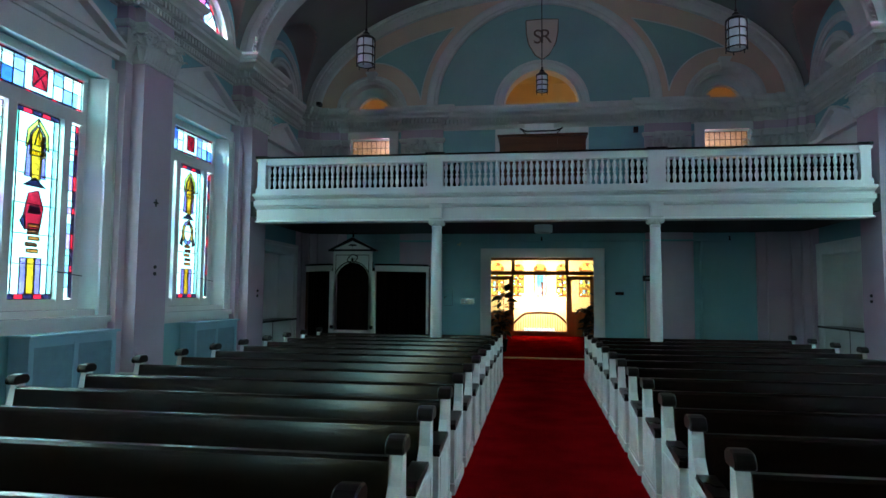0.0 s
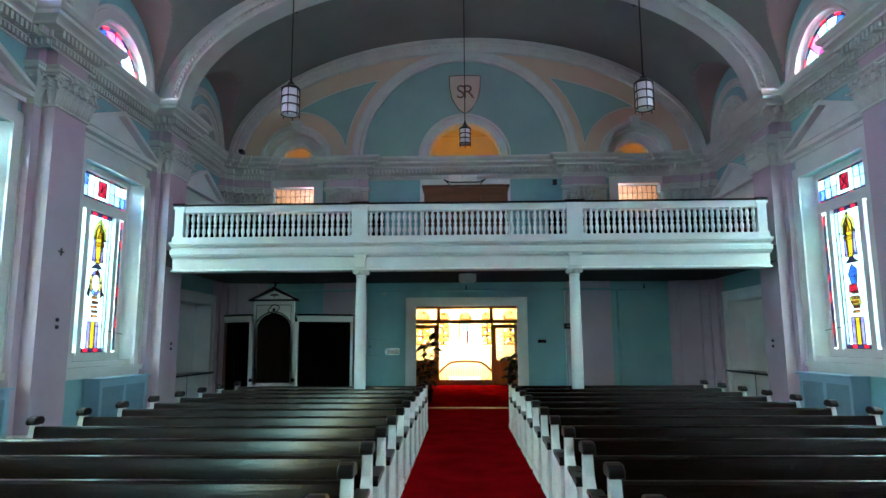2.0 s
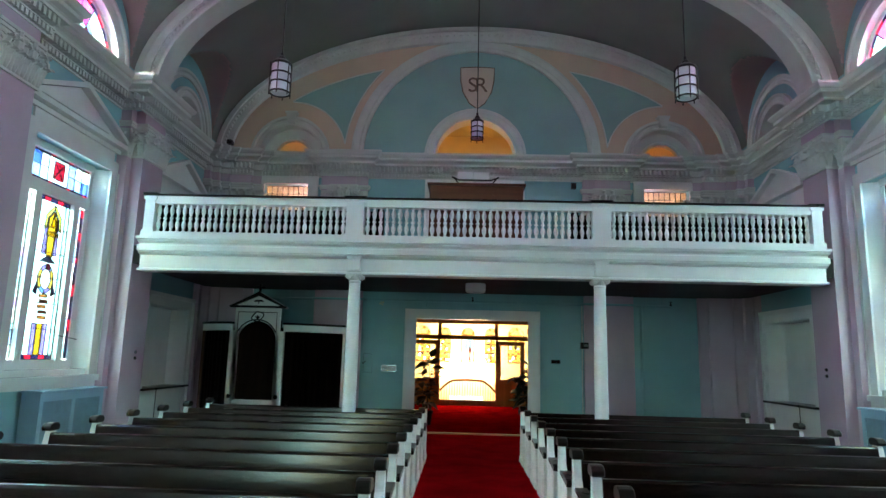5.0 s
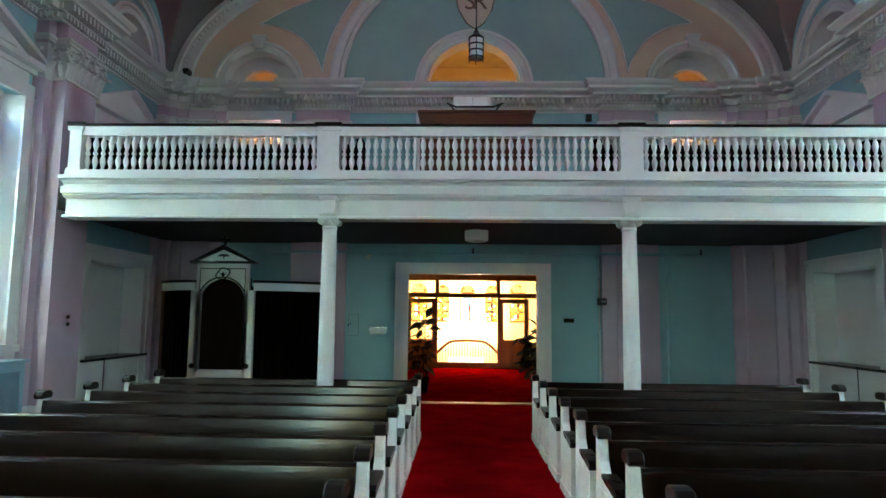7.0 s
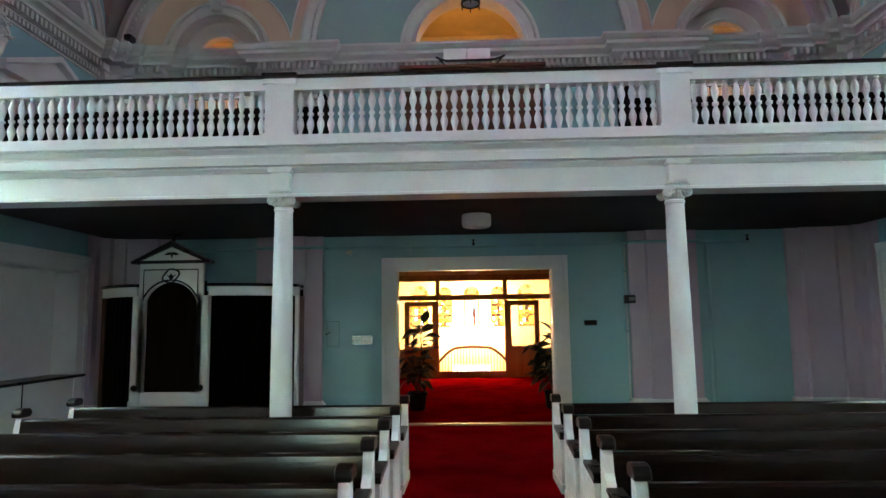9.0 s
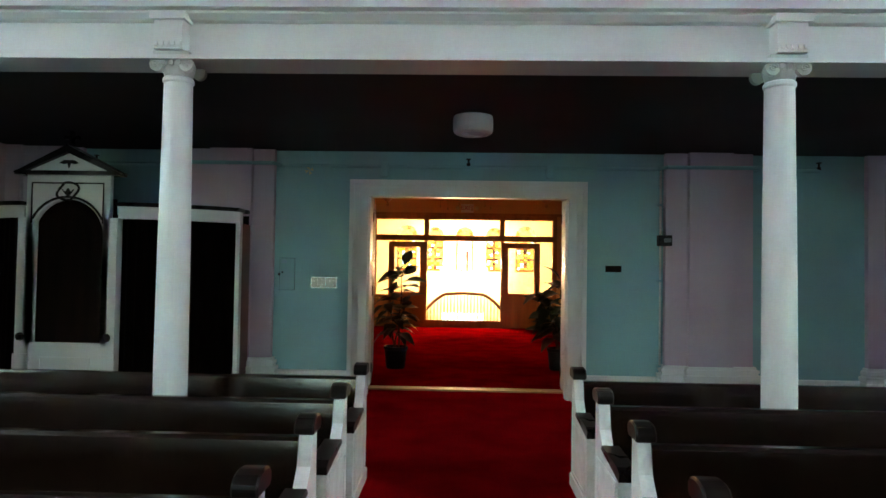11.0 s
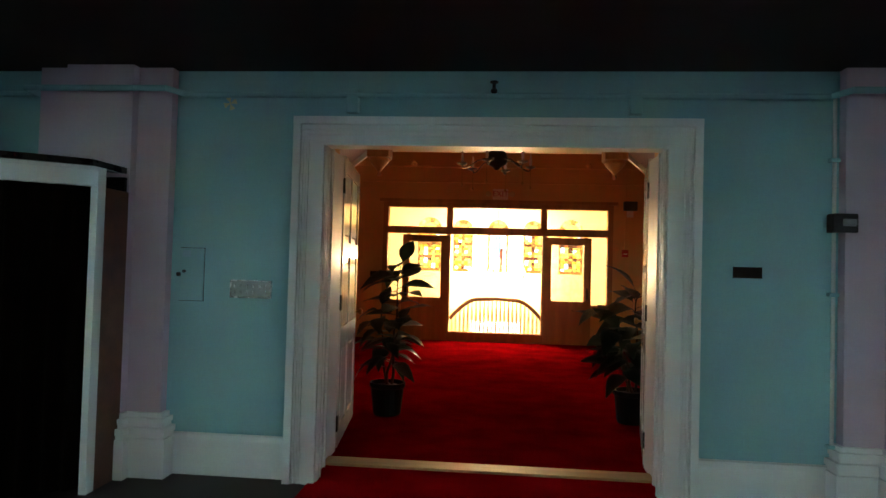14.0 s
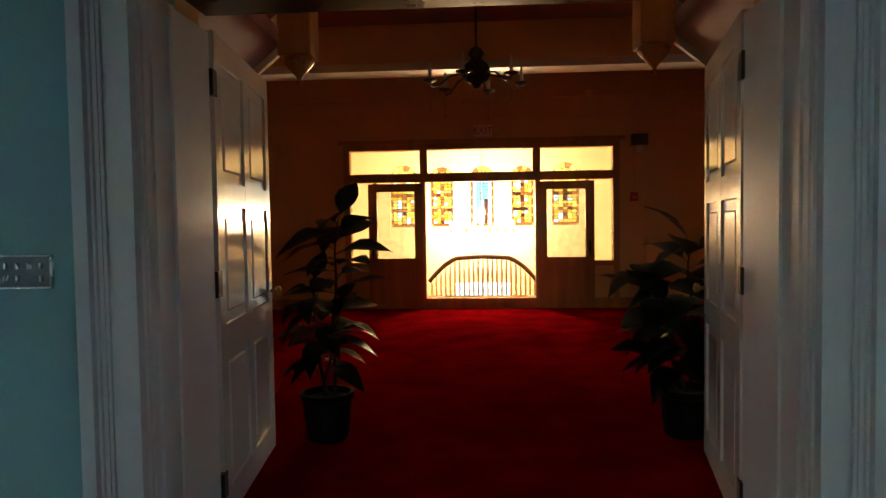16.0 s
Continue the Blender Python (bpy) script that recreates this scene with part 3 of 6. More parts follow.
def pilaster(m, core_hw, core_d, step_hw, step_d, top, cap=True, label="lavender painted pilaster with white leaf capital"):
    ob = thing("pilaster", (0, 0, 0), label, "pilaster", "pilasters along the walls", "structure")
    ob.matrix_basis = m
    shaft_top = 4.40 if cap else top
    b = bmesh.new()
    moulded_block(b, core_hw, core_d, [(0, 0.42, shaft_top)])
    part("shaft", finish(b), M["pink"], ob)
    b = bmesh.new()
    moulded_block(b, step_hw, step_d, [(0, 0.42, shaft_top)])
    part("side_strip", finish(b), M["pink"], ob)
    b = bmesh.new()
    moulded_block(b, core_hw, core_d, BASE_ROWS)
    moulded_block(b, step_hw, step_d, [(e + 0.002, lo, hi - 0.001) for e, lo, hi in BASE_ROWS])
    part("base", finish(b), M["white"], ob, "white moulded base")
    if cap:
        capital(ob, core_hw, core_d, 4.40, 4.84, None)
        b = bmesh.new()
        box(b, -step_hw, step_hw, -step_d - 0.003, 0, 4.385, 4.84)
        for i in range(3):
            for sx in (-1, 1):
                acanthus(b, (sx * (core_hw + 0.10), -step_d, 4.42), (0, -1, 0), 0.2 + 0.05 * i, 0.16)
        part("side_capital", finish(b), M["plaster"], ob)
        b = bmesh.new()
        moulded_block(b, core_hw, core_d - 0.02, [(0.0, 4.94, 5.16), (-0.01, 4.84, 4.88)])
        moulded_block(b, step_hw, step_d, [(0.0, 4.84, 5.16)])
        part("frieze_block", finish(b), M["pink"], ob)
        b = bmesh.new()
        moulded_block(b, core_hw, core_d, [(0.03, 4.86, 4.90), (0.05, 4.90, 4.94)])
        moulded_block(b, step_hw, step_d, [(0.03, 4.86, 4.90), (0.05, 4.90, 4.94)])
        part("necking", finish(b), M["plaster"], ob)
    return ob


def corner_pier(s):
    """Stepped pier folded into the corner between side wall and end wall."""
    ob = thing("pilaster", (0, 0, 0), "lavender painted stepped corner pier with white base and leaf capital", "pilaster", "pilasters along the walls", "structure")
    steps = [(s * u, v) for u, v in CORNER]
    plan = steps + [(s * 5.48, 14.05)]
    line = steps if s < 0 else steps[::-1]
    for name, lo, hi in (("shaft", 0.42, 4.40), ("frieze_block", 4.94, 5.16)):
        b = bmesh.new()
        prism(b, plan, lambda u, d, v: (u, v, d), lo, hi)
        part(name, finish(b), M["pink"], ob)
    part("base", run(bmesh.new(), line, [(0.02, 0), (-0.075, 0), (-0.075, 0.26), (-0.06, 0.265), (-0.06, 0.29), (-0.07, 0.30), (-0.07, 0.33), (-0.04, 0.34), (-0.05, 0.355), (-0.05, 0.39), (-0.025, 0.40), (-0.025, 0.425), (0.02, 0.425)]), M["white"], ob, "white moulded base")
    part("necking", run(bmesh.new(), line, [(0.02, 4.84), (-0.03, 4.86), (-0.03, 4.90), (-0.05, 4.905), (-0.05, 4.94), (0.02, 4.945)]), M["plaster"], ob)
    b = run(bmesh.new(), line, [(0.02, 4.39), (-0.02, 4.39), (-0.02, 4.42), (-0.004, 4.425), (-0.004, 4.78), (-0.06, 4.80), (-0.06, 4.845), (0.02, 4.845)])
    for (ax, ay), (bx, by) in zip(steps, steps[1:]):
        d = math.hypot(bx - ax, by - ay)
        n = max(1, int(d / 0.12))
        out = (0, -1, 0) if abs(bx - ax) > abs(by - ay) else (-s, 0, 0)
        for k in range(n):
            t = (k + 0.5) / n
            for hh in (0.21, 0.34):
                acanthus(b, (ax + (bx - ax) * t + out[0] * 0.012, ay + (by - ay) * t + out[1] * 0.012, 4.43), out, hh, min(0.15, d / n * 1.1))
    part("capital", finish(b), M["plaster"], ob, "white plaster leaf capital")
    return ob


for s in (-1, 1):
    for y in PIER_YS:
        pilaster(pose(s * WALL_X, y, 0, 0, 0, 90 if s < 0 else -90), 0.33, 0.33, 0.47, 0.16, 5.16)
    pilaster(pose(s * 2.68, WALL_Y, 0, 0, 0, 0), 0.24, 0.15, 0.48, 0.08, 5.16)
    corner_pier(s)

# skirting
bm = run(bmesh.new(), [(-WALL_X, END_Y), (-WALL_X, WALL_Y), (-1.33, WALL_Y)], [(0, 0), (-0.03, 0), (-0.03, 0.24), (-0.02, 0.27), (0, 0.28)])
setting("baseboard", bm, M["white"], "tall white skirting board")
bm = run(bmesh.new(), [(1.33, WALL_Y), (WALL_X, WALL_Y), (WALL_X, END_Y)], [(0, 0), (-0.03, 0), (-0.03, 0.24), (-0.02, 0.27), (0, 0.28)])
setting("baseboard", bm, M["white"], "tall white skirting board")

# ---- windows of the nave ----


def bar(bm, a, b, place, d, w=0.011, t=0.010):
    (au, av), (bu, bv) = a, b
    L = math.hypot(bu - au, bv - av)
    if L < 1e-6:
        return
    pu, pv = -(bv - av) / L * w / 2, (bu - au) / L * w / 2
    prism(bm, [(au + pu, av + pv), (bu + pu, bv + pv), (bu - pu, bv - pv), (au - pu, av - pv)], place, d - t / 2, d + t / 2)


def pane(parent, lead, pts, colour, place, d=0.0):
    b = bmesh.new()
    prism(b, pts, place, d - 0.003, d + 0.003)
    ob = part("pane", finish(b), GLASS[colour], parent)
    for i in range(len(pts)):
        bar(lead, pts[i], pts[(i + 1) % len(pts)], place, d)
    return ob


def rect(u0, u1, v0, v1):
    return [(u0, v0), (u1, v0), (u1, v1), (u0, v1)]


GD = 0.19       # depth of the glass behind the wall face


def window(idx, s, y, emblem):
    place = side(s)
    bay, y = y, y + SASH

    def deep(u, d, v):
        return place(u, d + 0.09, v)
    ob = tagged(new(f"window_{idx}"), "tall stained-glass window in a white pedimented frame", "window", kind="structure")
    lead = bmesh.new()
    rnd = random.Random(10 * idx + 3)
    # frame: casing, reveals, transom, mullions
    b = bmesh.new()
    for u0, u1, v0, v1, d0, d1 in ((-1.03, -0.84, 1.12, 4.10, -0.05, 0.0), (0.84, 1.03, 1.12, 4.10, -0.05, 0.0), (-1.03, 1.03, 4.10, 4.26, -0.05, 0.0),
                                   (-1.06, -0.99, 1.12, 4.10, -0.075, -0.05), (0.99, 1.06, 1.12, 4.10, -0.075, -0.05),
                                   (-0.90, 0.90, 4.26, 4.40, -0.03, 0.0), (-1.05, 1.05, 4.40, 4.46, -0.06, 0.0)):
        prism(b, rect(y + u0, y + u1, v0, v1), place, d0, d1)
    for u0, u1, v0, v1, d0, d1 in ((-0.70, 0.70, 3.46, 3.62, 0.05, 0.14), (-0.72, 0.72, 4.02, 4.12, 0.05, 0.25), (-0.46, -0.345, 1.30, 3.46, 0.04, 0.13), (0.345, 0.46, 1.30, 3.46, 0.04, 0.13),
                                   (-0.70, 0.70, 1.22, 1.34, 0.05, 0.14), (-0.80, -0.675, 3.58, 4.10, 0.08, 0.14), (0.675, 0.80, 3.58, 4.10, 0.08, 0.14), (-0.80, 0.80, 4.03, 4.12, 0.08, 0.14)):
        prism(b, rect(y + u0, y + u1, v0, v1), deep, d0, d1)
    part("window_frame", finish(b), M["gloss"], ob)
    b = bmesh.new()
    for k in (-1, 1):
        quad = [(y + k * 0.84, -0.02), (y + k * 0.72, 0.24), (y + k * 0.72, 0.28), (y + k * 0.88, 0.28), (y + k * 0.88, -0.02)]
        lo, hi = 1.20, 4.10
        va = [b.verts.new(place(u, d, lo)) for u, d in quad]
        vb = [b.verts.new(place(u, d, hi)) for u, d in quad]
        n = len(quad)
        b.faces.new(va), b.faces.new(vb[::-1])
        for i in range(n):
            b.faces.new([va[i], vb[i], vb[(i + 1) % n], va[(i + 1) % n]])
    part("reveal", finish(b), M["gloss"], ob, "splayed white reveal")
    b = bmesh.new()
    prism(b, rect(y - 1.10, y + 1.10, 1.06, 1.14), place, -0.11, 0.0)
    prism(b, rect(y - 1.06, y + 1.06, 0.98, 1.06), place, -0.06, 0.0)
    prism(b, rect(y - 0.84, y + 0.84, 1.14, 1.22), place, 0.0, 0.30)
    part("sill", finish(b), M["gloss"], ob, "deep white window sill")
    # pediment
    b = bmesh.new()
    prism(b, rect(bay - 1.16, bay + 1.16, 4.46, 4.53), place, -0.17, 0)
    prism(b, [(bay - 1.16, 4.53), (bay - 1.16, 4.59), (bay, 5.06), (bay, 4.98)], place, -0.17, 0)
    prism(b, [(bay + 1.16, 4.53), (bay + 1.16, 4.59), (bay, 5.06), (bay, 4.98)], place, -0.17, 0)
    prism(b, [(bay - 1.12, 4.53), (bay + 1.12, 4.53), (bay, 4.99)], place, -0.05, 0)
    prism(b, [(bay - 0.74, 4.60), (bay + 0.74, 4.60), (bay, 4.86)], place, -0.075, -0.05)
    part("pediment", finish(b), M["gloss"], ob, "white triangular pediment")
    # transom glass
    D = GD
    z0, z1 = 3.66, 4.00
    n = 14
    for k in range(n):
        u0, u1 = y - 0.68 + 1.36 * k / n, y - 0.68 + 1.36 * (k + 1) / n
        for v0, v1 in ((z0 - 0.035, z0), (z1, z1 + 0.035)):
            pane(ob, lead, rect(u0, u1, v0, v1), "red" if k % 4 == 1 else "navy", place, D)
    cols = ["pale", "cyan", "pale", "blue", "white", "cyan", "pale", "violet", "white", "pale"]
    strip = ["white", "white", "cyan", "white", "pale", "violet", "white"]
    for sgn in (-1, 1):
        for c in range(3):
            for r in range(2):
                u0 = y + sgn * (0.21 + c * 0.155)
                u1 = y + sgn * (0.21 + (c + 1) * 0.155)
                v0 = z0 + r * 0.17
                pane(ob, lead, rect(min(u0, u1), max(u0, u1), v0, v0 + 0.17), rnd.choice(cols), place, D)
    pane(ob, lead, rect(y - 0.21, y + 0.21, z0, z1), "white", place, D)
    for q in ([(-0.11, 0.05), (0.11, 0.05), (0, 0.17)], [(0.11, 0.05), (0.11, 0.29), (0, 0.17)], [(0.11, 0.29), (-0.11, 0.29), (0, 0.17)], [(-0.11, 0.29), (-0.11, 0.05), (0, 0.17)]):
        pane(ob, lead, [(y + u, z0 + v) for u, v in q], "red", place, D - 0.010)
    # side lights
    for sgn in (-1, 1):
        v = 1.36
        k = 0
        while v < 3.42:
            h = min(rnd.choice((0.08, 0.12, 0.18)), 3.44 - v)
            pane(ob, lead, rect(min(y + sgn * 0.47, y + sgn * 0.60), max(y + sgn * 0.47, y + sgn * 0.60), v, v + h), rnd.choice(strip), place, D)
            pane(ob, lead, rect(min(y + sgn * 0.60, y + sgn * 0.645), max(y + sgn * 0.60, y + sgn * 0.645), v, v + h), "red" if k % 3 == 2 else "navy", place, D)
            v += h
            k += 1
        b = bmesh.new()
        prism(b, rect(min(y + sgn * 0.645, y + sgn * 0.80), max(y + sgn * 0.645, y + sgn * 0.80), 1.24, 3.60), deep, 0.08, 0.14)
        part("window_frame", finish(b), M["gloss"], ob)
    # centre light
    for k in range(5):
        for v0, v1 in ((1.345, 1.40), (3.40, 3.455)):
            pane(ob, lead, rect(y - 0.335 + 0.134 * k, y - 0.335 + 0.134 * (k + 1), v0, v1), "red" if k % 2 else "navy", place, D)
    rows = 6
    for k in range(rows):
        v0, v1 = 1.40 + 2.0 * k / rows, 1.40 + 2.0 * (k + 1) / rows
        for u0, u1, cs in ((-0.335, -0.255, ("cyan", "cyan", "white", "green")), (-0.255, 0.255, ("white",)), (0.255, 0.335, ("cyan", "cyan", "pale", "cyan"))):
            pane(ob, lead, rect(y + u0, y + u1, v0, v1), rnd.choice(cs), place, D)
    F = D - 0.010

    def fig(pts, colour, dd=0.0):
        pane(ob, lead, [(y + u, v) for u, v in pts], colour, place, F - dd)
    for sg in (-1, 1):
        fig([(sg * 0.15, 2.70), (sg * 0.065, 2.70), (sg * 0.075, 3.18), (sg * 0.13, 3.05)], "violet")
        fig([(sg * 0.17, 3.02), (sg * 0.15, 3.22), (0, 3.37), (0, 3.31), (sg * 0.11, 3.18), (sg * 0.12, 3.05)], "yellow", 0.012)
    fig([(-0.06, 2.68), (0.06, 2.68), (0.10, 3.16), (0.0, 3.28), (-0.10, 3.16)], "amber", 0.008)
    fig([(-0.12, 2.94), (0.12, 2.94), (0.12, 3.0), (-0.12, 3.0)], "yellow", 0.02)
    fig([(-0.05, 3.06), (0.05, 3.06), (0.0, 3.24)], "yellow", 0.016)
    fig([(-0.16, 2.60), (0.16, 2.60), (0, 2.70)], "navy")
    if emblem == 0:
        for q in range(8):
            fig(arc(0, 2.38, 0.16, 45 * q, 45 * q + 45, 3, 0.19) + arc(0, 2.38, 0.10, 45 * q + 45, 45 * q, 3, 0.13), ("gold", "pale", "violet", "gold")[q % 4])
        fig([(-0.05, 2.50), (0.05, 2.50), (0.03, 2.58), (-0.03, 2.58)], "red", 0.016)
        fig([(-0.22, 2.20), (-0.14, 2.16), (-0.15, 2.36)], "navy")
        fig([(0.22, 2.20), (0.14, 2.16), (0.15, 2.36)], "navy")
    elif emblem == 1:
        fig([(-0.10, 2.12), (0.10, 2.12), (0.14, 2.36), (0.06, 2.56), (-0.08, 2.52), (-0.13, 2.30)], "red")
        fig([(-0.08, 2.30), (0.09, 2.30), (0.07, 2.38), (-0.06, 2.38)], "navy", 0.008)
        fig([(-0.18, 2.20), (-0.10, 2.10), (-0.12, 2.30)], "navy")
    else:
        fig([(-0.08, 2.30), (0.05, 2.26), (0.12, 2.44), (0.02, 2.58), (-0.10, 2.50)], "blue")
        fig([(-0.10, 2.16), (0.12, 2.16), (0.10, 2.28), (-0.08, 2.28)], "red", 0.008)
        fig([(-0.14, 1.98), (0.10, 1.98), (0.14, 2.10), (-0.10, 2.10)], "gold")
    for k in range(5):
        u = -0.10 + 0.05 * rnd.random()
        v = 1.86 + 0.07 * k
        fig([(u, v), (u + 0.16, v), (u + 0.16, v + 0.04), (u, v + 0.04)], "brown" if k % 2 else "rust")
    fig([(-0.15, 1.40), (-0.06, 1.40), (-0.06, 1.80), (-0.15, 1.80)], "violet")
    fig([(0.06, 1.40), (0.15, 1.40), (0.15, 1.80), (0.06, 1.80)], "violet")
    fig([(-0.055, 1.40), (0.055, 1.40), (0.055, 1.80), (-0.055, 1.80)], "amber")
    part("lead_came", finish(lead), M["lead"], ob, kind="stuff")
    # stay rod across the casement
    b = bmesh.new()
    tube(b, [deep(y + 0.30, 0.02, 1.66), deep(y + 0.72, 0.02, 1.62)], 0.006, 6)
    part("stay", b, M["iron"], ob)
    # lunette
    y = bay
    lead = bmesh.new()
    lun = tagged(new(f"window_{idx + 20}"), "half-round stained-glass lunette in magenta and white", "window", kind="structure")
    R = 0.77
    D = 0.08
    ring = arch_band(bmesh.new(), y, Z0, [(0.84, 0.84, 0.05), (0.76, 0.76, 0.07), (0.76, 0.76, 0.12), (0.84, 0.84, 0.12)], place, 0, 180, 30)
    part("window_frame", ring, M["gloss"], lun)
    for k in range(12):
        a0, a1 = 15 * k, 15 * (k + 1)
        pane(lun, lead, arc(y, Z0, R, a0, a1, 2) + arc(y, Z0, R - 0.06, a1, a0, 2), "red" if k % 2 else "navy", place, D)
    mid = ["cyan", "pink", "pale", "pink", "violet", "white", "pink", "blue", "white", "pink"]
    for k in range(8):
        a0, a1 = 22.5 * k, 22.5 * (k + 1)
        pane(lun, lead, arc(y, Z0, R - 0.06, a0, a1, 3) + arc(y, Z0, 0.36, a1, a0, 3), rnd.choice(mid), place, D)
        pane(lun, lead, arc(y, Z0, 0.36, a0, a1, 3) + [(y, Z0)], ("pink", "violet", "pink", "white", "pink", "blue", "pink", "white")[k], place, D)
    part("lead_came", finish(lead), M["lead"], lun, kind="stuff")


i = 0
for k, y in enumerate(WINDOW_YS):
    for s in (-1, 1):
        i += 1
        window(i, s, y, 2 if s > 0 else (0 if k == 0 else 1))

# window of the altar end
ob = tagged(new("window_30"), "stained-glass window in teal and amber at the altar end", "window", kind="structure")
lead = bmesh.new()
for r in range(10):
    for q in range(6):
        pane(ob, lead, rect(-5.0 + 1.3 * q / 6, -5.0 + 1.3 * (q + 1) / 6, 1.2 + 0.31 * r, 1.2 + 0.31 * (r + 1)), ("green", "cyan", "white", "white", "clear", "yellow")[q], back(END_Y - 0.3), 0.15)
part("lead_came", finish(lead), M["lead"], ob, kind="stuff")

# blind bay beside the gallery: casing, sill, pediment
for s in (-1, 1):
    place = side(s)
    b = bmesh.new()
    for u0, u1, v0, v1, d0 in ((11.72, 11.88, 0.28, 2.30, -0.05), (13.40, 13.56, 0.28, 2.30, -0.05), (11.72, 13.56, 2.28, 2.44, -0.05), (11.68, 11.74, 0.28, 2.44, -0.07), (13.54, 13.60, 0.28, 2.44, -0.07), (11.68, 13.60, 2.42, 2.49, -0.08)):
        prism(b, rect(u0, u1, v0, v1), place, d0, 0.0)
    prism(b, rect(11.88, 13.40, 0.28, 0.84), place, -0.03, 0.0)
    for q in (rect(11.85, 11.88, 0.875, 2.28), rect(13.40, 13.43, 0.875, 2.28), rect(11.88, 13.40, 2.27, 2.31)):
        prism(b, q, place, 0.0, 0.295)
    setting("niche_casing", finish(b), M["white"], "white casing round the wall niche")
    b = bmesh.new()
    prism(b, rect(11.76, 13.52, 0.84, 0.875), place, -0.12, 0.30)
    setting("niche_sill", finish(b), M["cap"], "dark wooden sill of the wall niche")
    b = bmesh.new()
    prism(b, rect(12.40, 12.42, 0.28, 0.84), place, -0.035, 0.0)
    setting("niche_joint", finish(b), M["iron"], "dark joint in the panel below the sill")
    b = bmesh.new()
    y = CHOIR_Y
    prism(b, rect(y - 0.98, y + 0.98, 4.46, 4.53), place, -0.15, 0)
    prism(b, [(y - 0.98, 4.53), (y - 0.98, 4.59), (y, 5.02), (y, 4.94)], place, -0.15, 0)
    prism(b, [(y + 0.98, 4.53), (y + 0.98, 4.59), (y, 5.02), (y, 4.94)], place, -0.15, 0)
    prism(b, [(y - 0.95, 4.53), (y + 0.95, 4.53), (y, 4.95)], place, -0.05, 0)
    prism(b, rect(y - 0.92, y + 0.92, 3.0, 4.46), place, -0.03, 0)
    setting("blind_pediment", finish(b), M["white"], "white pediment over the gallery")

# ---- gallery ----
GY = 10.50
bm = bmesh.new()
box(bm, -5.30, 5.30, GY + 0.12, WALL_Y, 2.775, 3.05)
setting("gallery_floor", bm, M["soffit"], "gallery slab with a grey soffit, its shade put into the colour")
prof = [(0.25, 2.66), (-0.03, 2.66), (-0.03, 2.685), (0.0, 2.695), (0.045, 2.695), (0.045, 2.895), (0.0, 2.90), (-0.04, 2.925), (-0.04, 2.94), (-0.085, 2.945), (-0.085, 3.02), (-0.075, 3.03), (-0.03, 3.03), (-0.03, 3.06), (-0.10, 3.09), (-0.10, 3.105), (-0.15, 3.11), (-0.15, 3.15), (-0.03, 3.17), (-0.03, 3.24), (0.25, 3.24)]
b = run(bmesh.new(), [(-5.00, GY), (5.00, GY)], prof)
tagged(setting("gallery_fascia", b, M["white"], "white moulded fascia of the gallery"), category="fascia")

rail = thing("balustrade", (0, GY, 0), "white turned-baluster gallery railing with dark handrail", "railing", kind="structure")
part("handrail", rbox(-4.99, 4.99, -0.03, 0.13, 3.785, 3.815, 0.008), M["cap"], rail, "dark stained handrail")
b = bmesh.new()
box(b, -4.97, 4.97, 0.0, 0.10, 3.69, 3.785)
box(b, -4.97, 4.97, -0.01, 0.11, 3.67, 3.69)
part("top_rail", finish(b), M["white"], rail)
part("bottom_rail", rbox(-4.97, 4.97, 0.0, 0.11, 3.18, 3.245, 0.008), M["white"], rail)
PED_X = [-4.90, -1.81, 1.81, 4.90]
for k, x in enumerate(PED_X):
    w = 0.075 if k in (0, 3) else 0.135
    b = rbox(x - w, x + w, -0.02, 0.13, 3.17, 3.785, 0.006)
    v = bmesh.new()
    box(v, x - w - 0.02, x + w + 0.02, -0.035, 0.145, 3.73, 3.775)
    box(v, x - w - 0.015, x + w + 0.015, -0.035, 0.145, 3.17, 3.26)
    part("pedestal", b, M["white"], rail)
    part("pedestal_moulding", finish(v), M["white"], rail)
    part("pedestal_cap", rbox(x - w - 0.03, x + w + 0.03, -0.05, 0.16, 3.787, 3.83, 0.008), M["cap"], rail, "dark stained cap")
b = bmesh.new()
bal = [(0.026, 3.245), (0.026, 3.262), (0.016, 3.268), (0.020, 3.29), (0.036, 3.345), (0.034, 3.375), (0.018, 3.42), (0.016, 3.435), (0.030, 3.445), (0.030, 3.465), (0.016, 3.475), (0.018, 3.50), (0.034, 3.55), (0.036, 3.58), (0.020, 3.635), (0.016, 3.65), (0.026, 3.656), (0.026, 3.67)]
lathe(b, bal, 8)
bal_me = mesh_of("baluster", b, M["white"], True)
for a, c, n in ((-4.825, -1.945, 30), (-1.675, 1.675, 35), (1.945, 4.825, 30)):
    for k in range(n):
        o = new("baluster", bal_me)
        o.parent = rail
        o.location = (a + (c - a) * (k + 0.5) / n, 0.05, 0)

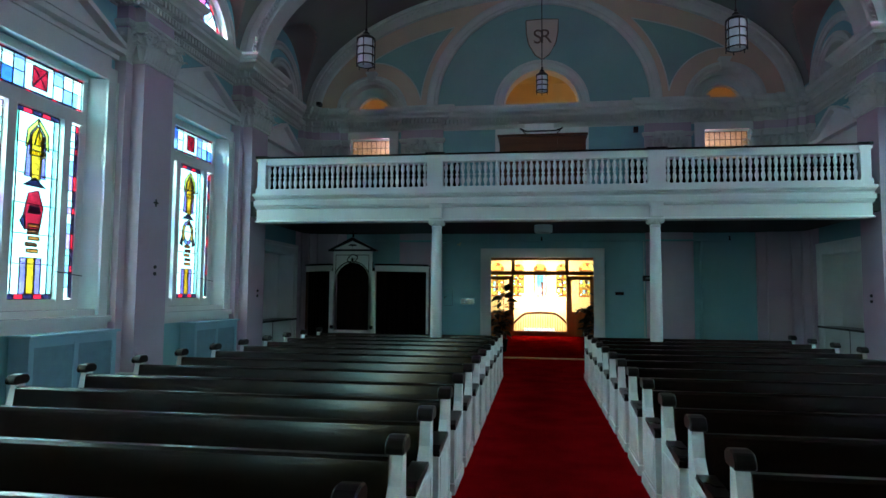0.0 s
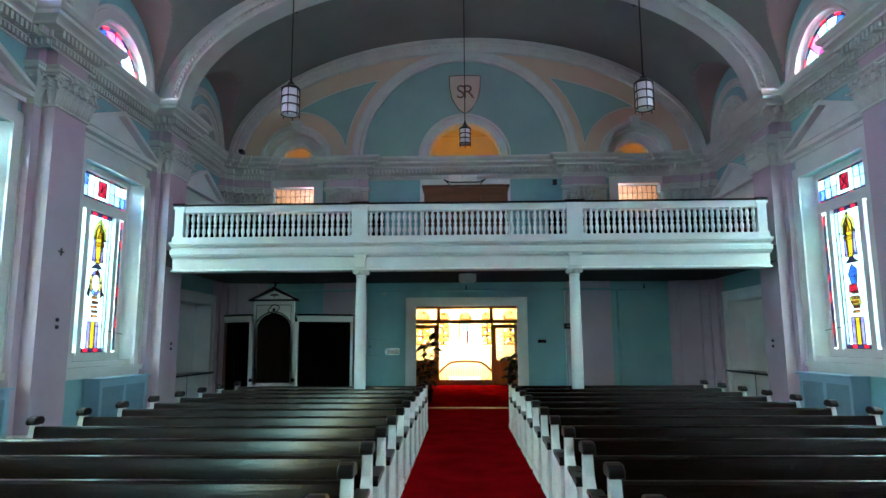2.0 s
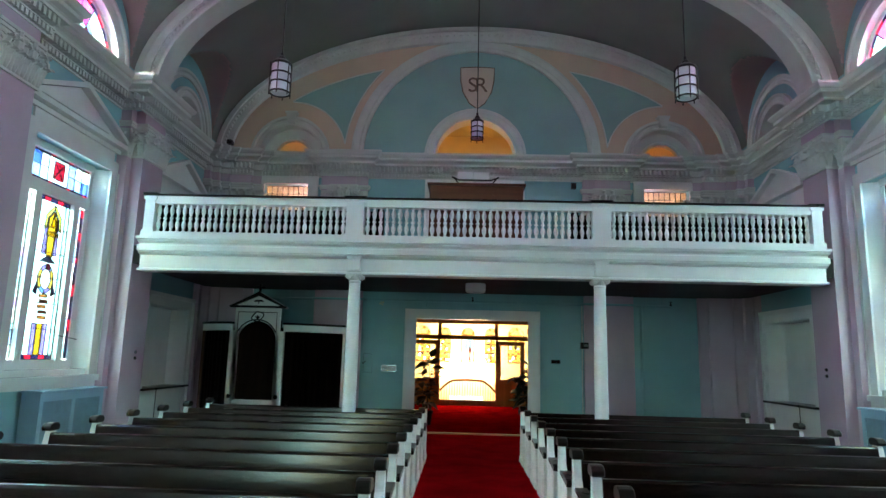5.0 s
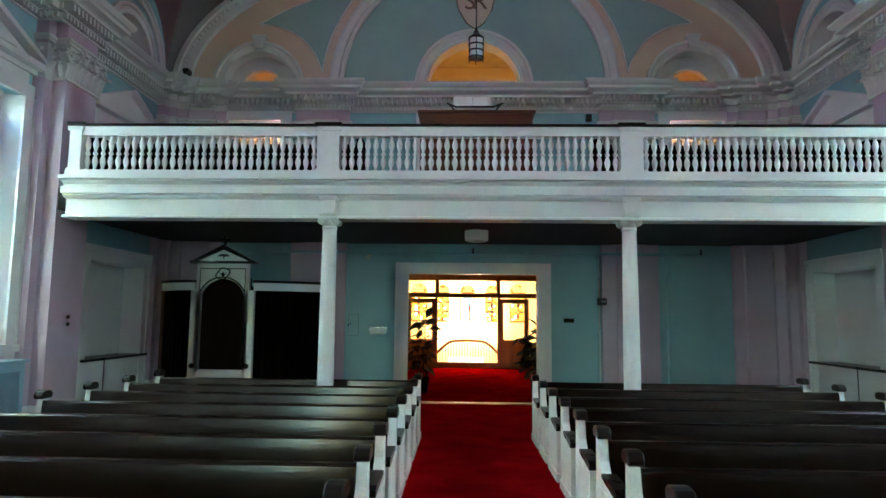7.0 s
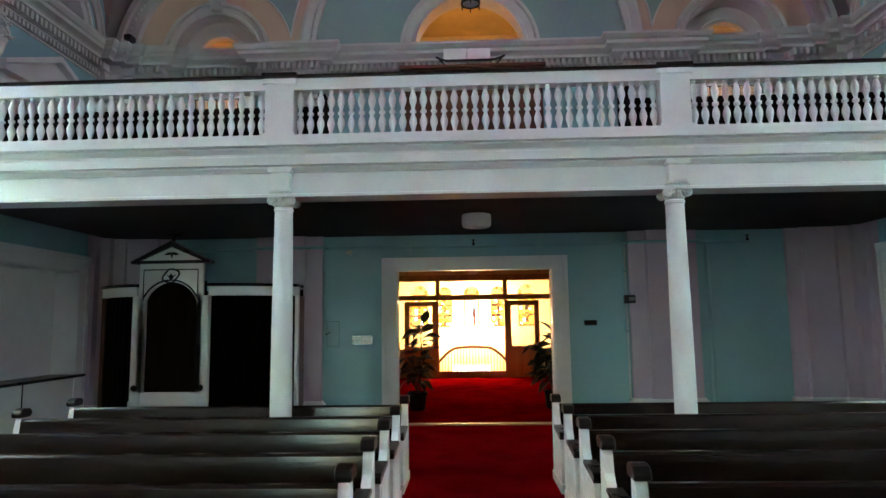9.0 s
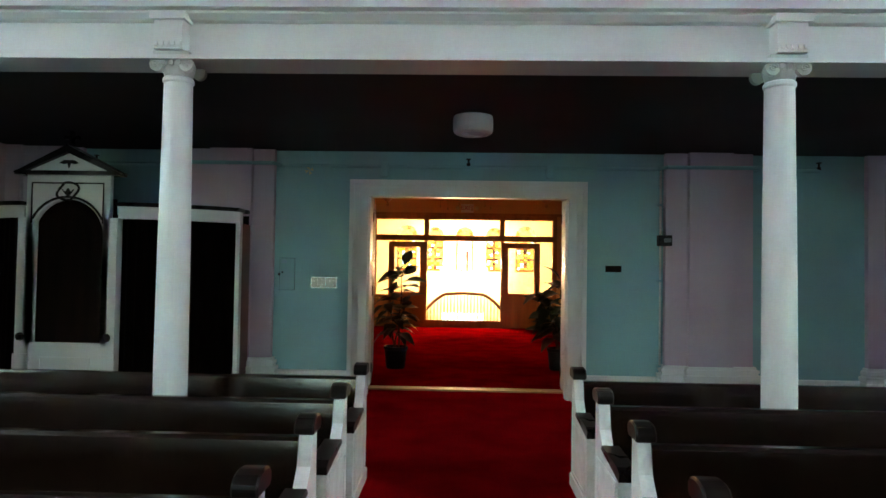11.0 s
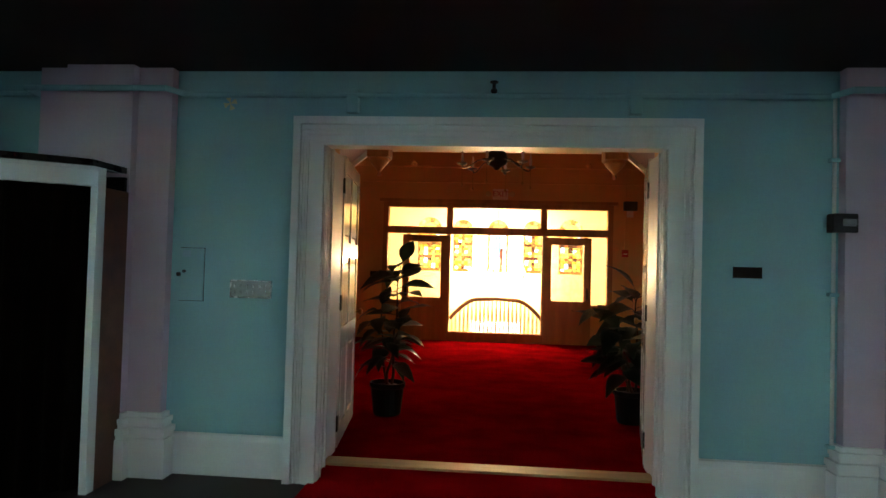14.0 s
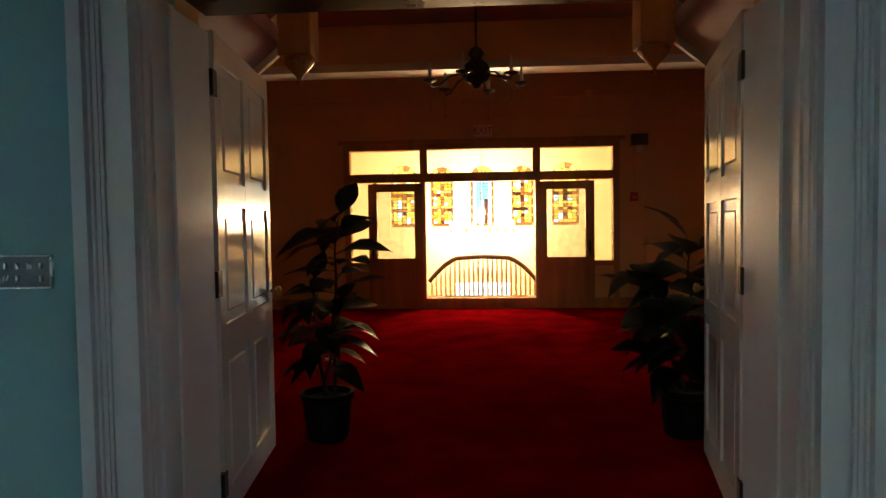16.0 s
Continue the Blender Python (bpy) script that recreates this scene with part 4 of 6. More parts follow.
for s in (-1, 1):
    ob = thing("column", (s * 1.785, 10.60, 0), "slender white painted column with a scrolled capital carrying the gallery", "column", "columns under the gallery", "structure")
    b = bmesh.new()
    lathe(b, [(0.125, 0.0), (0.125, 0.06), (0.11, 0.08), (0.118, 0.10), (0.096, 0.13), (0.096, 0.9), (0.092, 1.6), (0.082, 2.54), (0.090, 2.55), (0.090, 2.57), (0.080, 2.58)], 28)
    part("shaft", finish(b), M["white"], ob)
    b = bmesh.new()
    box(b, -0.105, 0.105, -0.115, 0.105, 2.675, 2.71)
    lathe(b, [(0.080, 2.58), (0.095, 2.63), (0.095, 2.675)], 16)
    for sx in (-1, 1):
        for sy in (-1, 1):
            lathe(b, [(0.018, -0.02), (0.042, -0.016), (0.042, 0.016), (0.020, 0.02)], 14, (sx * 0.088, sy * 0.09, 2.635), "y")
            tube(b, [(sx * 0.088 + 0.026 * math.cos(t) * (1 - t / 14), sy * 0.113, 2.635 + 0.026 * math.sin(t) * (1 - t / 14)) for t in np.linspace(0, 12, 20)], 0.006, 5)
        for k in range(3):
            box(b, -0.055 + 0.045 * k, -0.03 + 0.045 * k, sx * 0.10 - 0.015, sx * 0.10 + 0.015, 2.63, 2.665)
    part("capital", finish(b), M["plaster"], ob, "scrolled capital")
    b = bmesh.new()
    box(b, -0.085, 0.085, -0.155, 0.08, 2.71, 2.92)
    box(b, -0.105, 0.105, -0.175, 0.08, 2.88, 2.92)
    for k in range(5):
        box(b, -0.075 + 0.033 * k, -0.055 + 0.033 * k, -0.168, -0.155, 2.725, 2.75)
    part("impost_block", finish(b), M["white"], ob)
# ---- doorway ----
for s in (-1, 1):
    b = bmesh.new()
    box(b, *sorted((s * 1.17, s * 1.30)), 13.97, WALL_Y, 0, 2.29)
    box(b, *sorted((s * 1.28, s * 1.33)), 13.94, WALL_Y, 0, 2.39)
    box(b, *sorted((s * 1.17, s * 1.21)), 13.955, WALL_Y, 0, 2.29)
    box(b, *sorted((s * 1.12, s * 1.17)), 13.95, 14.12, 0, 2.29)
    box(b, *sorted((s * 1.15, s * 1.17)), 14.12, 14.34, 0, 2.29)
    box(b, *sorted((s * 1.165, s * 1.18)), 14.34, 14.68, 0, 2.29)
    for x0, x1, e in ((1.225, 1.235, 0.012), (1.243, 1.249, 0.008), (1.262, 1.272, 0.016)):
        box(b, *sorted((s * x0, s * x1)), 13.97 - e, 13.971, 0.0, 2.29)
    for y0, y1 in ((13.99, 14.0), (14.02, 14.05), (14.08, 14.09)):
        box(b, *sorted((s * 1.108, s * 1.121)), y0, y1, 0.0, 2.28)
    for y0, y1 in ((14.15, 14.17), (14.29, 14.31)):
        box(b, *sorted((s * 1.138, s * 1.151)), y0, y1, 0.0, 2.28)
    setting("door_jamb", finish(b), M["white"], "white moulded door jamb")
b = bmesh.new()
box(b, -1.30, 1.30, 13.97, WALL_Y, 2.29, 2.40)
box(b, -1.33, 1.33, 13.935, WALL_Y, 2.39, 2.44)
box(b, -1.17, 1.17, 13.955, 14.10, 2.25, 2.295)
head = setting("door_head", finish(b), M["white"], "white moulded door head")
for z0, z1, e in ((2.315, 2.325, 0.012), (2.335, 2.341, 0.008), (2.355, 2.367, 0.016)):
    b = bmesh.new()
    box(b, -1.28, 1.28, 13.97 - e, 13.971, z0, z1)
    part("moulding", b, M["white"], head)
b = bmesh.new()
box(b, -1.17, 1.17, 14.0, 14.68, 2.36, 2.38)
setting("door_lining", b, M["cap"], "dark varnished lining over the doorway")
# wall closing to the vestibule side
b = holed_wall(bmesh.new(), -6.6, 6.6, 0, 4.0, [("rect", -1.20, 1.20, -0.05, 2.40)], back(14.41), 0.26)
setting("wall_vestibule_south", b, M["cream"], "cream vestibule wall round the doorway")


def panel_door(idx, hinge, turn, flip):
    """A six-panelled leaf: x runs from the hinge, faces at y = +-0.022."""
    ob = tagged(new(f"door_{idx}"), "open white six-panel door leaf with dark hinges", "door", kind="structure")
    ob.matrix_basis = pose(*hinge, 0, 0, turn)
    W, H = 1.08, 2.30
    cols, rows = ((0.10, 0.50), (0.60, 1.00)), ((0.16, 0.80), (0.94, 1.50), (1.62, 2.18))
    b = bmesh.new()
    for x0, x1 in ((0, 0.10), (0.50, 0.60), (1.00, W)):
        box(b, x0, x1, -0.022, 0.022, 0.01, H)
    for z0, z1 in ((0.01, 0.16), (0.80, 0.94), (1.50, 1.62), (2.18, H)):
        for x0, x1 in cols:
            box(b, x0, x1, -0.0215, 0.0215, z0, z1)
    part("leaf", finish(b), M["gloss"], ob)
    for z0, z1 in rows:
        for x0, x1 in cols:
            b = bmesh.new()
            box(b, x0, x1, -0.006, 0.006, z0, z1)
            v = box(b, x0 + 0.05, x1 - 0.05, -0.016, 0.016, z0 + 0.05, z1 - 0.05)
            bmesh.ops.bevel(b, geom=[e for e in b.edges if e.verts[0] in v and e.verts[1] in v], offset=0.012, segments=1, affect="EDGES")
            part("panel", finish(b), M["gloss"], ob)
    for z in (0.20, 1.14, 2.06):
        b = rbox(-0.035, 0.03, -0.028, 0.028, z - 0.06, z + 0.06, 0.004)
        part("hinge", b, M["iron"], ob, "dark iron hinge")
    b = bmesh.new()
    for sy in (-1, 1):
        lathe(b, [(0.012, sy * 0.02), (0.012, sy * 0.05), (0.028, sy * 0.06), (0.03, sy * 0.08), (0.012, sy * 0.09)], 12, (1.04, 0, 1.0), "y")
    part("door_knob", finish(b), M["brass"], ob)
    return ob


panel_door(1, (-1.185, 14.725, 0.015), 96.5, 1)
panel_door(2, (1.185, 14.70, 0.015), 79, 1)

# ---- vestibule ----
b = bmesh.new()
box(b, -6.6, -6.4, 14.4, 22.6, 0, 4.0)
setting("wall_vestibule_west", b, M["cream"], "cream vestibule side wall")
b = bmesh.new()
box(b, 6.4, 6.6, 14.4, 22.6, 0, 4.0)
setting("wall_vestibule_east", b, M["cream"], "cream vestibule side wall")
b = bmesh.new()
box(b, -6.6, 6.6, 14.66, 22.6, 3.95, 4.15)
setting("ceiling_vestibule", b, M["groin"], "dusky pink vestibule ceiling")
VY = 22.30
holes = [("rect", -2.14, 2.14, 2.24, 2.62), ("rect", -2.14, -1.74, 0.78, 2.10), ("rect", 1.74, 2.14, 0.78, 2.10), ("rect", -0.90, 0.90, -0.05, 2.10), ("rect", -1.74, -0.98, 0.78, 2.10), ("rect", 0.98, 1.74, 0.78, 2.10)]
b = holed_wall(bmesh.new(), -6.6, 6.6, -0.05, 4.0, holes, back(VY), 0.14)
setting("wall_vestibule_north", b, M["cream"], "cream vestibule wall with glazed door screen")
b = bmesh.new()
for x0, x1, z0, z1, y0 in ((-2.24, -2.14, 0, 2.72, VY - 0.03), (2.14, 2.24, 0, 2.72, VY - 0.03), (-2.24, 2.24, 2.62, 2.72, VY - 0.04), (-2.14, 2.14, 2.10, 2.24, VY - 0.03), (-0.98, -0.86, 2.24, 2.62, VY - 0.03), (0.86, 0.98, 2.24, 2.62, VY - 0.03),
                           (-0.98, -0.90, 0, 2.10, VY - 0.03), (0.90, 0.98, 0, 2.10, VY - 0.03), (-1.76, -1.70, 0.78, 2.10, VY + 0.0), (1.70, 1.76, 0.78, 2.10, VY + 0.0), (-2.14, -0.98, 0.70, 0.78, VY - 0.03), (0.98, 2.14, 0.70, 0.78, VY - 0.03),
                           (-2.32, 2.32, 2.72, 2.78, VY - 0.07)):
    box(b, x0, x1, y0, VY + 0.06, z0, z1)
setting("screen_frame", finish(b), M["oak"], "golden oak frame of the glazed screen")
b = bmesh.new()
box(b, -6.4, 6.4, VY - 0.02, VY, 0.012, 0.18)
setting("baseboard", b, M["oak"], "oak skirting board")
b = bmesh.new()
box(b, -0.90, 0.90, VY - 0.05, VY + 0.16, -0.1, 0.03)
setting("threshold", b, M["sill"], "pale wooden threshold to the stair hall")

for s, idx in ((-1, 3), (1, 4)):
    ob = tagged(new(f"door_{idx}"), "oak door leaf with tall glass pane folded back open", "door", kind="structure")
    ob.matrix_basis = pose(s * 0.93, VY - 0.075, 0.02)
    b = bmesh.new()
    lo, hi = sorted((0.0, s * 0.90))
    gx0, gx1 = sorted((s * 0.14, s * 0.76))
    for x0, x1, z0, z1 in ((lo, gx0, 0, 2.05), (gx1, hi, 0, 2.05), (gx0, gx1, 0, 0.83), (gx0, gx1, 1.92, 2.05)):
        box(b, x0, x1, -0.022, 0.022, z0, z1)
    part("leaf", finish(b), M["oak"], ob)
    b = bmesh.new()
    for x0, x1, z0, z1 in ((gx0, gx1, 0.22, 0.24), (gx0, gx1, 0.68, 0.70), (gx0, gx0 + 0.02, 0.24, 0.68), (gx1 - 0.02, gx1, 0.24, 0.68)):
        box(b, x0, x1, -0.032, -0.022, z0, z1)
    part("panel_moulding", finish(b), M["oak"], ob)
    b = bmesh.new()
    box(b, gx0, gx1, -0.004, 0.004, 0.83, 1.92)
    p = part("pane", b, GLASS["clear"], ob)
    p.visible_shadow = False
    b = bmesh.new()
    tube(b, [(s * 0.82, -0.02, 0.86), (s * 0.82, -0.07, 0.88), (s * 0.82, -0.07, 1.06), (s * 0.82, -0.02, 1.08)], 0.016, 8)
    part("door_handle", b, M["iron"], ob, "dark pull handle")

# dropped beam, pipes, stair soffits with pendants
b = bmesh.new()
box(b, -6.4, 6.4, 20.0, 20.35, 3.42, 3.95)
setting("ceiling_beam", b, M["cream"], "cream boxed ceiling beam")
b = bmesh.new()
box(b, -6.4, 6.4, 19.965, 20.0, 3.36, 3.46)
box(b, -6.4, 6.4, 20.0, 20.38, 3.37, 3.42)
setting("beam_trim", finish(b), M["white"], "white moulding along the beam")
b = bmesh.new()
tube(b, [(-6.3, 22.22, 3.42), (6.3, 22.22, 3.42)], 0.02, 8)
for x in (-1.65, 1.75):
    lathe(b, [(0.0, 3.40), (0.05, 3.42), (0.06, 3.48), (0.03, 3.52), (0, 3.53)], 10, (x, 22.22, 0))
setting("vestibule_pipe", finish(b), M["cream"], "painted sprinkler pipe with heads")
b = bmesh.new()
tube(b, [(-6.3, 22.26, 3.12), (6.3, 22.26, 3.12)], 0.015, 6)
setting("picture_rail", finish(b), M["cream"], "thin cream rail along the wall")
for s in (-1, 1):
    st = thing("stair_soffit", (s * 1.15, 16.05, 2.40), "underside of the gallery stair with a pendant newel drop", "stair", "stairs to the gallery", "structure")
    b = bmesh.new()
    prism(b, [(s * 0.10, 0.30), (s * 0.10, 0.20), (s * 1.55, -0.98), (s * 1.55, -0.80)], lambda u, d, v: (u, d, v), -1.25, -0.06)
    part("soffit", finish(b), M["pink"], st, "pinkish plaster sloping underside")
    b = bmesh.new()
    prism(b, [(s * 0.12, 0.40), (s * 0.12, 0.13), (s * 1.55, -1.04), (s * 1.55, -0.78)], lambda u, d, v: (u, d, v), -0.058, -0.02)
    part("string_board", finish(b), M["white"], st, "white sloping string board")
    part("newel", rbox(-0.11, 0.11, -0.11, 0.11, 0.12, 1.54, 0.012), M["oak"], st, "square oak newel post")
    b = bmesh.new()
    lathe(b, [(0.0, -0.06), (0.018, -0.05), (0.022, -0.03), (0.012, -0.015), (0.03, 0.01), (0.075, 0.06), (0.10, 0.09), (0.10, 0.12)], 16)
    part("pendant", finish(b), M["oak"], st, "turned oak pendant")

ch = thing("chandelier", (0.0, 18.3, 2.70), "dark metal chandelier with candle arms and drops", "chandelier")
b = bmesh.new()
lathe(b, [(0.0, 0.06), (0.03, 0.07), (0.05, 0.10), (0.12, 0.14), (0.145, 0.20), (0.13, 0.28), (0.08, 0.33), (0.05, 0.36), (0.085, 0.40), (0.06, 0.45), (0.012, 0.48), (0.012, 1.385)], 20)
part("body", finish(b), M["iron"], ch, smooth=True)
for k in range(6):
    a = 2 * math.pi * (k + 0.25) / 6
    c, sn = math.cos(a), math.sin(a)
    R = 0.47
    b = bmesh.new()
    tube(b, [(c * r, sn * r, z) for r, z in ((0.08, 0.14), (0.16, 0.20), (0.26, 0.18), (R - 0.08, 0.08), (R - 0.02, 0.07), (R, 0.10))], 0.010, 6)
    lathe(b, [(0.01, 0.10), (0.065, 0.12), (0.07, 0.135), (0.03, 0.14)], 14, (c * R, sn * R, 0))
    arm = part("arm", finish(b), M["iron"], ch)
    b = bmesh.new()
    lathe(b, [(0.018, 0.14), (0.018, 0.24), (0.010, 0.245), (0.014, 0.26), (0.010, 0.29), (0.0, 0.31)], 10, (c * R, sn * R, 0))
    part("candle", finish(b), M["opal"], arm, "pale candle tube")
    b = bmesh.new()
    tube(b, [(c * R, sn * R, 0.10), (c * R, sn * R, -0.14)], 0.003, 5)
    lathe(b, [(0.0, -0.18), (0.018, -0.16), (0.014, -0.14), (0.0, -0.12)], 8, (c * R, sn * R, 0))
    part("drop", finish(b), M["brass"], arm)

ob = thing("exit_sign", (0.06, VY - 0.02, 2.90), "small lit-box exit sign with red letters and twin lamps", "exit sign")
part("case", rbox(-0.15, 0.15, -0.05, 0.02, -0.10, 0.10, 0.008), M["paper"], ob)
words("EXIT", 0.15, M["red"], "lettering", ob, pose(0, -0.054, 0, 90, 0, 0), 0.002, "red lettering")
for s in (-1, 1):
    b = bmesh.new()
    lathe(b, [(0.03, 0.0), (0.055, -0.04), (0.05, -0.07), (0.0, -0.075)], 12, (s * 0.23, 0.0, 0), "y")
    box(b, *sorted((s * 0.15, s * 0.23)), -0.02, 0.0, -0.01, 0.01)
    part("lamp_head", finish(b), M["yellow"], ob)

ob = thing("alarm_horn", (2.55, VY - 0.01, 2.70), "dark alarm horn strobe fixed to the cream wall", "alarm")
part("case", rbox(-0.13, 0.13, -0.09, 0.01, -0.08, 0.10, 0.012), M["iron"], ob)
part("backplate", rbox(-0.06, 0.06, -0.05, 0.01, -0.20, -0.081, 0.008), M["paper"], ob)
ob = thing("pull_station", (2.47, VY - 0.01, 1.80), "small red fire alarm pull box", "alarm")
part("case", rbox(-0.06, 0.06, -0.05, 0.01, -0.07, 0.07, 0.008), M["red"], ob)
part("lever", rbox(-0.035, 0.035, -0.065, -0.051, -0.02, 0.0, 0.003), M["paper"], ob)
b = bmesh.new()
tube(b, [(2.47, VY - 0.02, 1.87), (2.47, VY - 0.02, 3.05), (2.47, VY - 0.02, 3.40)], 0.012, 6)
setting("conduit", b, M["cream"], "painted conduit on the vestibule wall")
ob = thing("light_switch", (-2.42, VY - 0.01, 1.28), "dark switch plate on the cream wall", "switch")
part("plate", rbox(-0.06, 0.06, -0.02, 0.01, -0.05, 0.05, 0.004), M["iron"], ob)
ob = thing("notice_board", (2.82, VY - 0.02, 1.02), "pale framed notice box leaning on the wall", "notice")
part("board", rbox(-0.18, 0.18, -0.10, 0.02, -0.35, 0.12, 0.01), M["cream"], ob)


def potted_plant(place, stems, seed):
    """stems: (height, lean in x, lean in y, leaves, leaf length, first bearing, bearing step)."""
    rnd = random.Random(seed)
    ob = thing("potted_plant", place, "tall glossy dark-green rubber plant in a black pot", "plant", "plants beside the doorway")
    b = bmesh.new()
    lathe(b, [(0.0, 0.0), (0.125, 0.0), (0.135, 0.02), (0.16, 0.26), (0.175, 0.27), (0.175, 0.31), (0.155, 0.31), (0.15, 0.27), (0.0, 0.265)], 20)
    part("pot", finish(b), M["pot"], ob, "black plastic pot")
    b = bmesh.new()
    lathe(b, [(0.0, 0.262), (0.145, 0.265), (0.1, 0.285), (0.0, 0.295)], 14)
    part("soil", finish(b), M["soil"], ob)
    shape = [(0.0, 0.014), (0.13, 0.016), (0.20, 0.12), (0.30, 0.34), (0.45, 0.48), (0.62, 0.45), (0.80, 0.27), (0.93, 0.09), (1.0, 0.004)]
    leaves = []
    for droop in (0.22, 0.48, 0.80):
        L, W = 0.30, 0.16
        b = bmesh.new()
        rows = []
        for t, w in shape:
            z = 0.34 * L * t - droop * L * t * t
            rows.append([b.verts.new((L * t, k * w * W, z + (0.22 * w * W * abs(k)) + 0.003 * math.sin(9 * t + 2 * k))) for k in (-1, -0.5, 0, 0.5, 1)])
        for r0, r1 in zip(rows, rows[1:]):
            for i in range(4):
                b.faces.new([r0[i], r0[i + 1], r1[i + 1], r1[i]])
        bmesh.ops.solidify(b, geom=b.faces[:], thickness=0.0025)
        leaves.append(mesh_of("leaf", finish(b), M["leaf"], True))
    for k, (height, lx, ly, n, size, bearing, step) in enumerate(stems):
        a = 2.1 * k + 0.4
        pts = [Vector((0.04 * math.cos(a) + lx * (i / 10) ** 1.5 + 0.012 * math.sin(1.3 * i + k), 0.04 * math.sin(a) + ly * (i / 10) ** 1.5 + 0.012 * math.sin(0.9 * i), 0.27 + (height - 0.27) * i / 10)) for i in range(11)]
        b = bmesh.new()
        tube(b, pts, [0.015 - 0.001 * i for i in range(11)], 7)
        part("stem", finish(b), M["stem"], ob, smooth=True)
        for i in range(n):
            f = 0.30 + 0.70 * i / (n - 1)
            j = min(9, int(f * 10))
            p = pts[j].lerp(pts[j + 1], f * 10 - j)
            o = new("leaf", leaves[rnd.randrange(3)])
            o.parent = ob
            sc = size / 0.30 * rnd.uniform(0.8, 1.12)
            tilt = -50 if i == n - 1 else rnd.uniform(-14, 16) - 12 * (f > 0.85)
            o.matrix_basis = pose(*p, 0, 0, bearing + step * i + rnd.uniform(-22, 22)) @ pose(0, 0, 0, rnd.uniform(-22, 22), tilt, 0) @ Matrix.Diagonal((sc, sc, sc, 1))
    return ob


potted_plant((-0.99, 15.98, 0.012), [(1.44, 0.05, 0.0, 30, 0.34, 10, 137.5), (1.02, -0.08, 0.05, 16, 0.32, 70, 137.5), (0.88, 0.12, -0.04, 13, 0.30, 200, 137.5)], 5)
potted_plant((1.36, 16.10, 0.012), [(1.22, 0.0, 0.0, 22, 0.40, 160, 137.5), (1.04, -0.18, 0.0, 18, 0.42, 190, 137.5), (0.82, -0.14, -0.06, 14, 0.38, 230, 137.5)], 8)

# ---- stair hall beyond ----
b = bmesh.new()
box(b, -3.4, 3.4, 22.44, 24.3, -0.2, 0.0)
setting("landing", b, M["sill"], "pale landing floor of the stair hall")
b = bmesh.new()
box(b, -3.4, 3.4, 24.3, 26.4, -1.7, -1.5)
box(b, -3.4, 3.4, 24.25, 24.3, -1.5, 0.0)
setting("stair_well", finish(b), M["hall"], "sunken stair well floor")
SG = [(-1.72, 0.60), (-0.86, 0.50), (0.03, 0.52), (0.92, 0.50), (1.86, 0.60)]
holes = [("rect", x - w / 2, x + w / 2, 1.34, 2.42) for x, w in SG] + [("arch", x, w / 2, 2.42) for x, w in SG] + [("rect", -0.62, 0.62, -0.30, 0.10)]
b = holed_wall(bmesh.new(), -3.4, 3.4, -1.7, 4.2, holes, back(26.0), 0.2)
setting("wall_hall_north", b, M["hall"], "pale yellow stair hall wall with five arched windows")
for s in (-1, 1):
    b = bmesh.new()
    box(b, *sorted((s * 3.3, s * 3.5)), 22.44, 26.2, -1.7, 4.2)
    setting("wall_hall_side", b, M["hall"], "pale yellow stair hall side wall")
b = bmesh.new()
box(b, -3.5, 3.5, 22.44, 26.2, 4.0, 4.2)
setting("ceiling_hall", b, M["hall"], "pale stair hall ceiling")
area_lamp("hall_window_daylight", look((0, 26.6, 1.9), (0, 20, 1.9)), 5.0, 2.0, 60.0, (1.0, 0.96, 0.85))
bm = bmesh.new()
box(bm, -8.0, 8.0, 29.0, 29.1, -6.0, 8.0)
tagged(setting("backdrop", bm, M["daylight"], "bright plain daylight outside the stair hall"), category="backdrop")
for s in (-1, 1):
    bm = bmesh.new()
    box(bm, *sorted((s * 9.0, s * 9.1)), -60.0, 60.0, -6.0, 16.0)
    tagged(setting("backdrop", bm, M["daylight"], "bright plain daylight outside the nave windows"), category="backdrop")
# unseen glowing board behind the altar window, strong enough to put glints on the pews
bm = bmesh.new()
box(bm, -8.9, 0.0, -8.1, -8.0, -2.0, 9.0)
tagged(setting("backdrop", bm, M["altar_glow"], "bright plain glowing board outside the altar end, added for the pew glints"), category="backdrop")
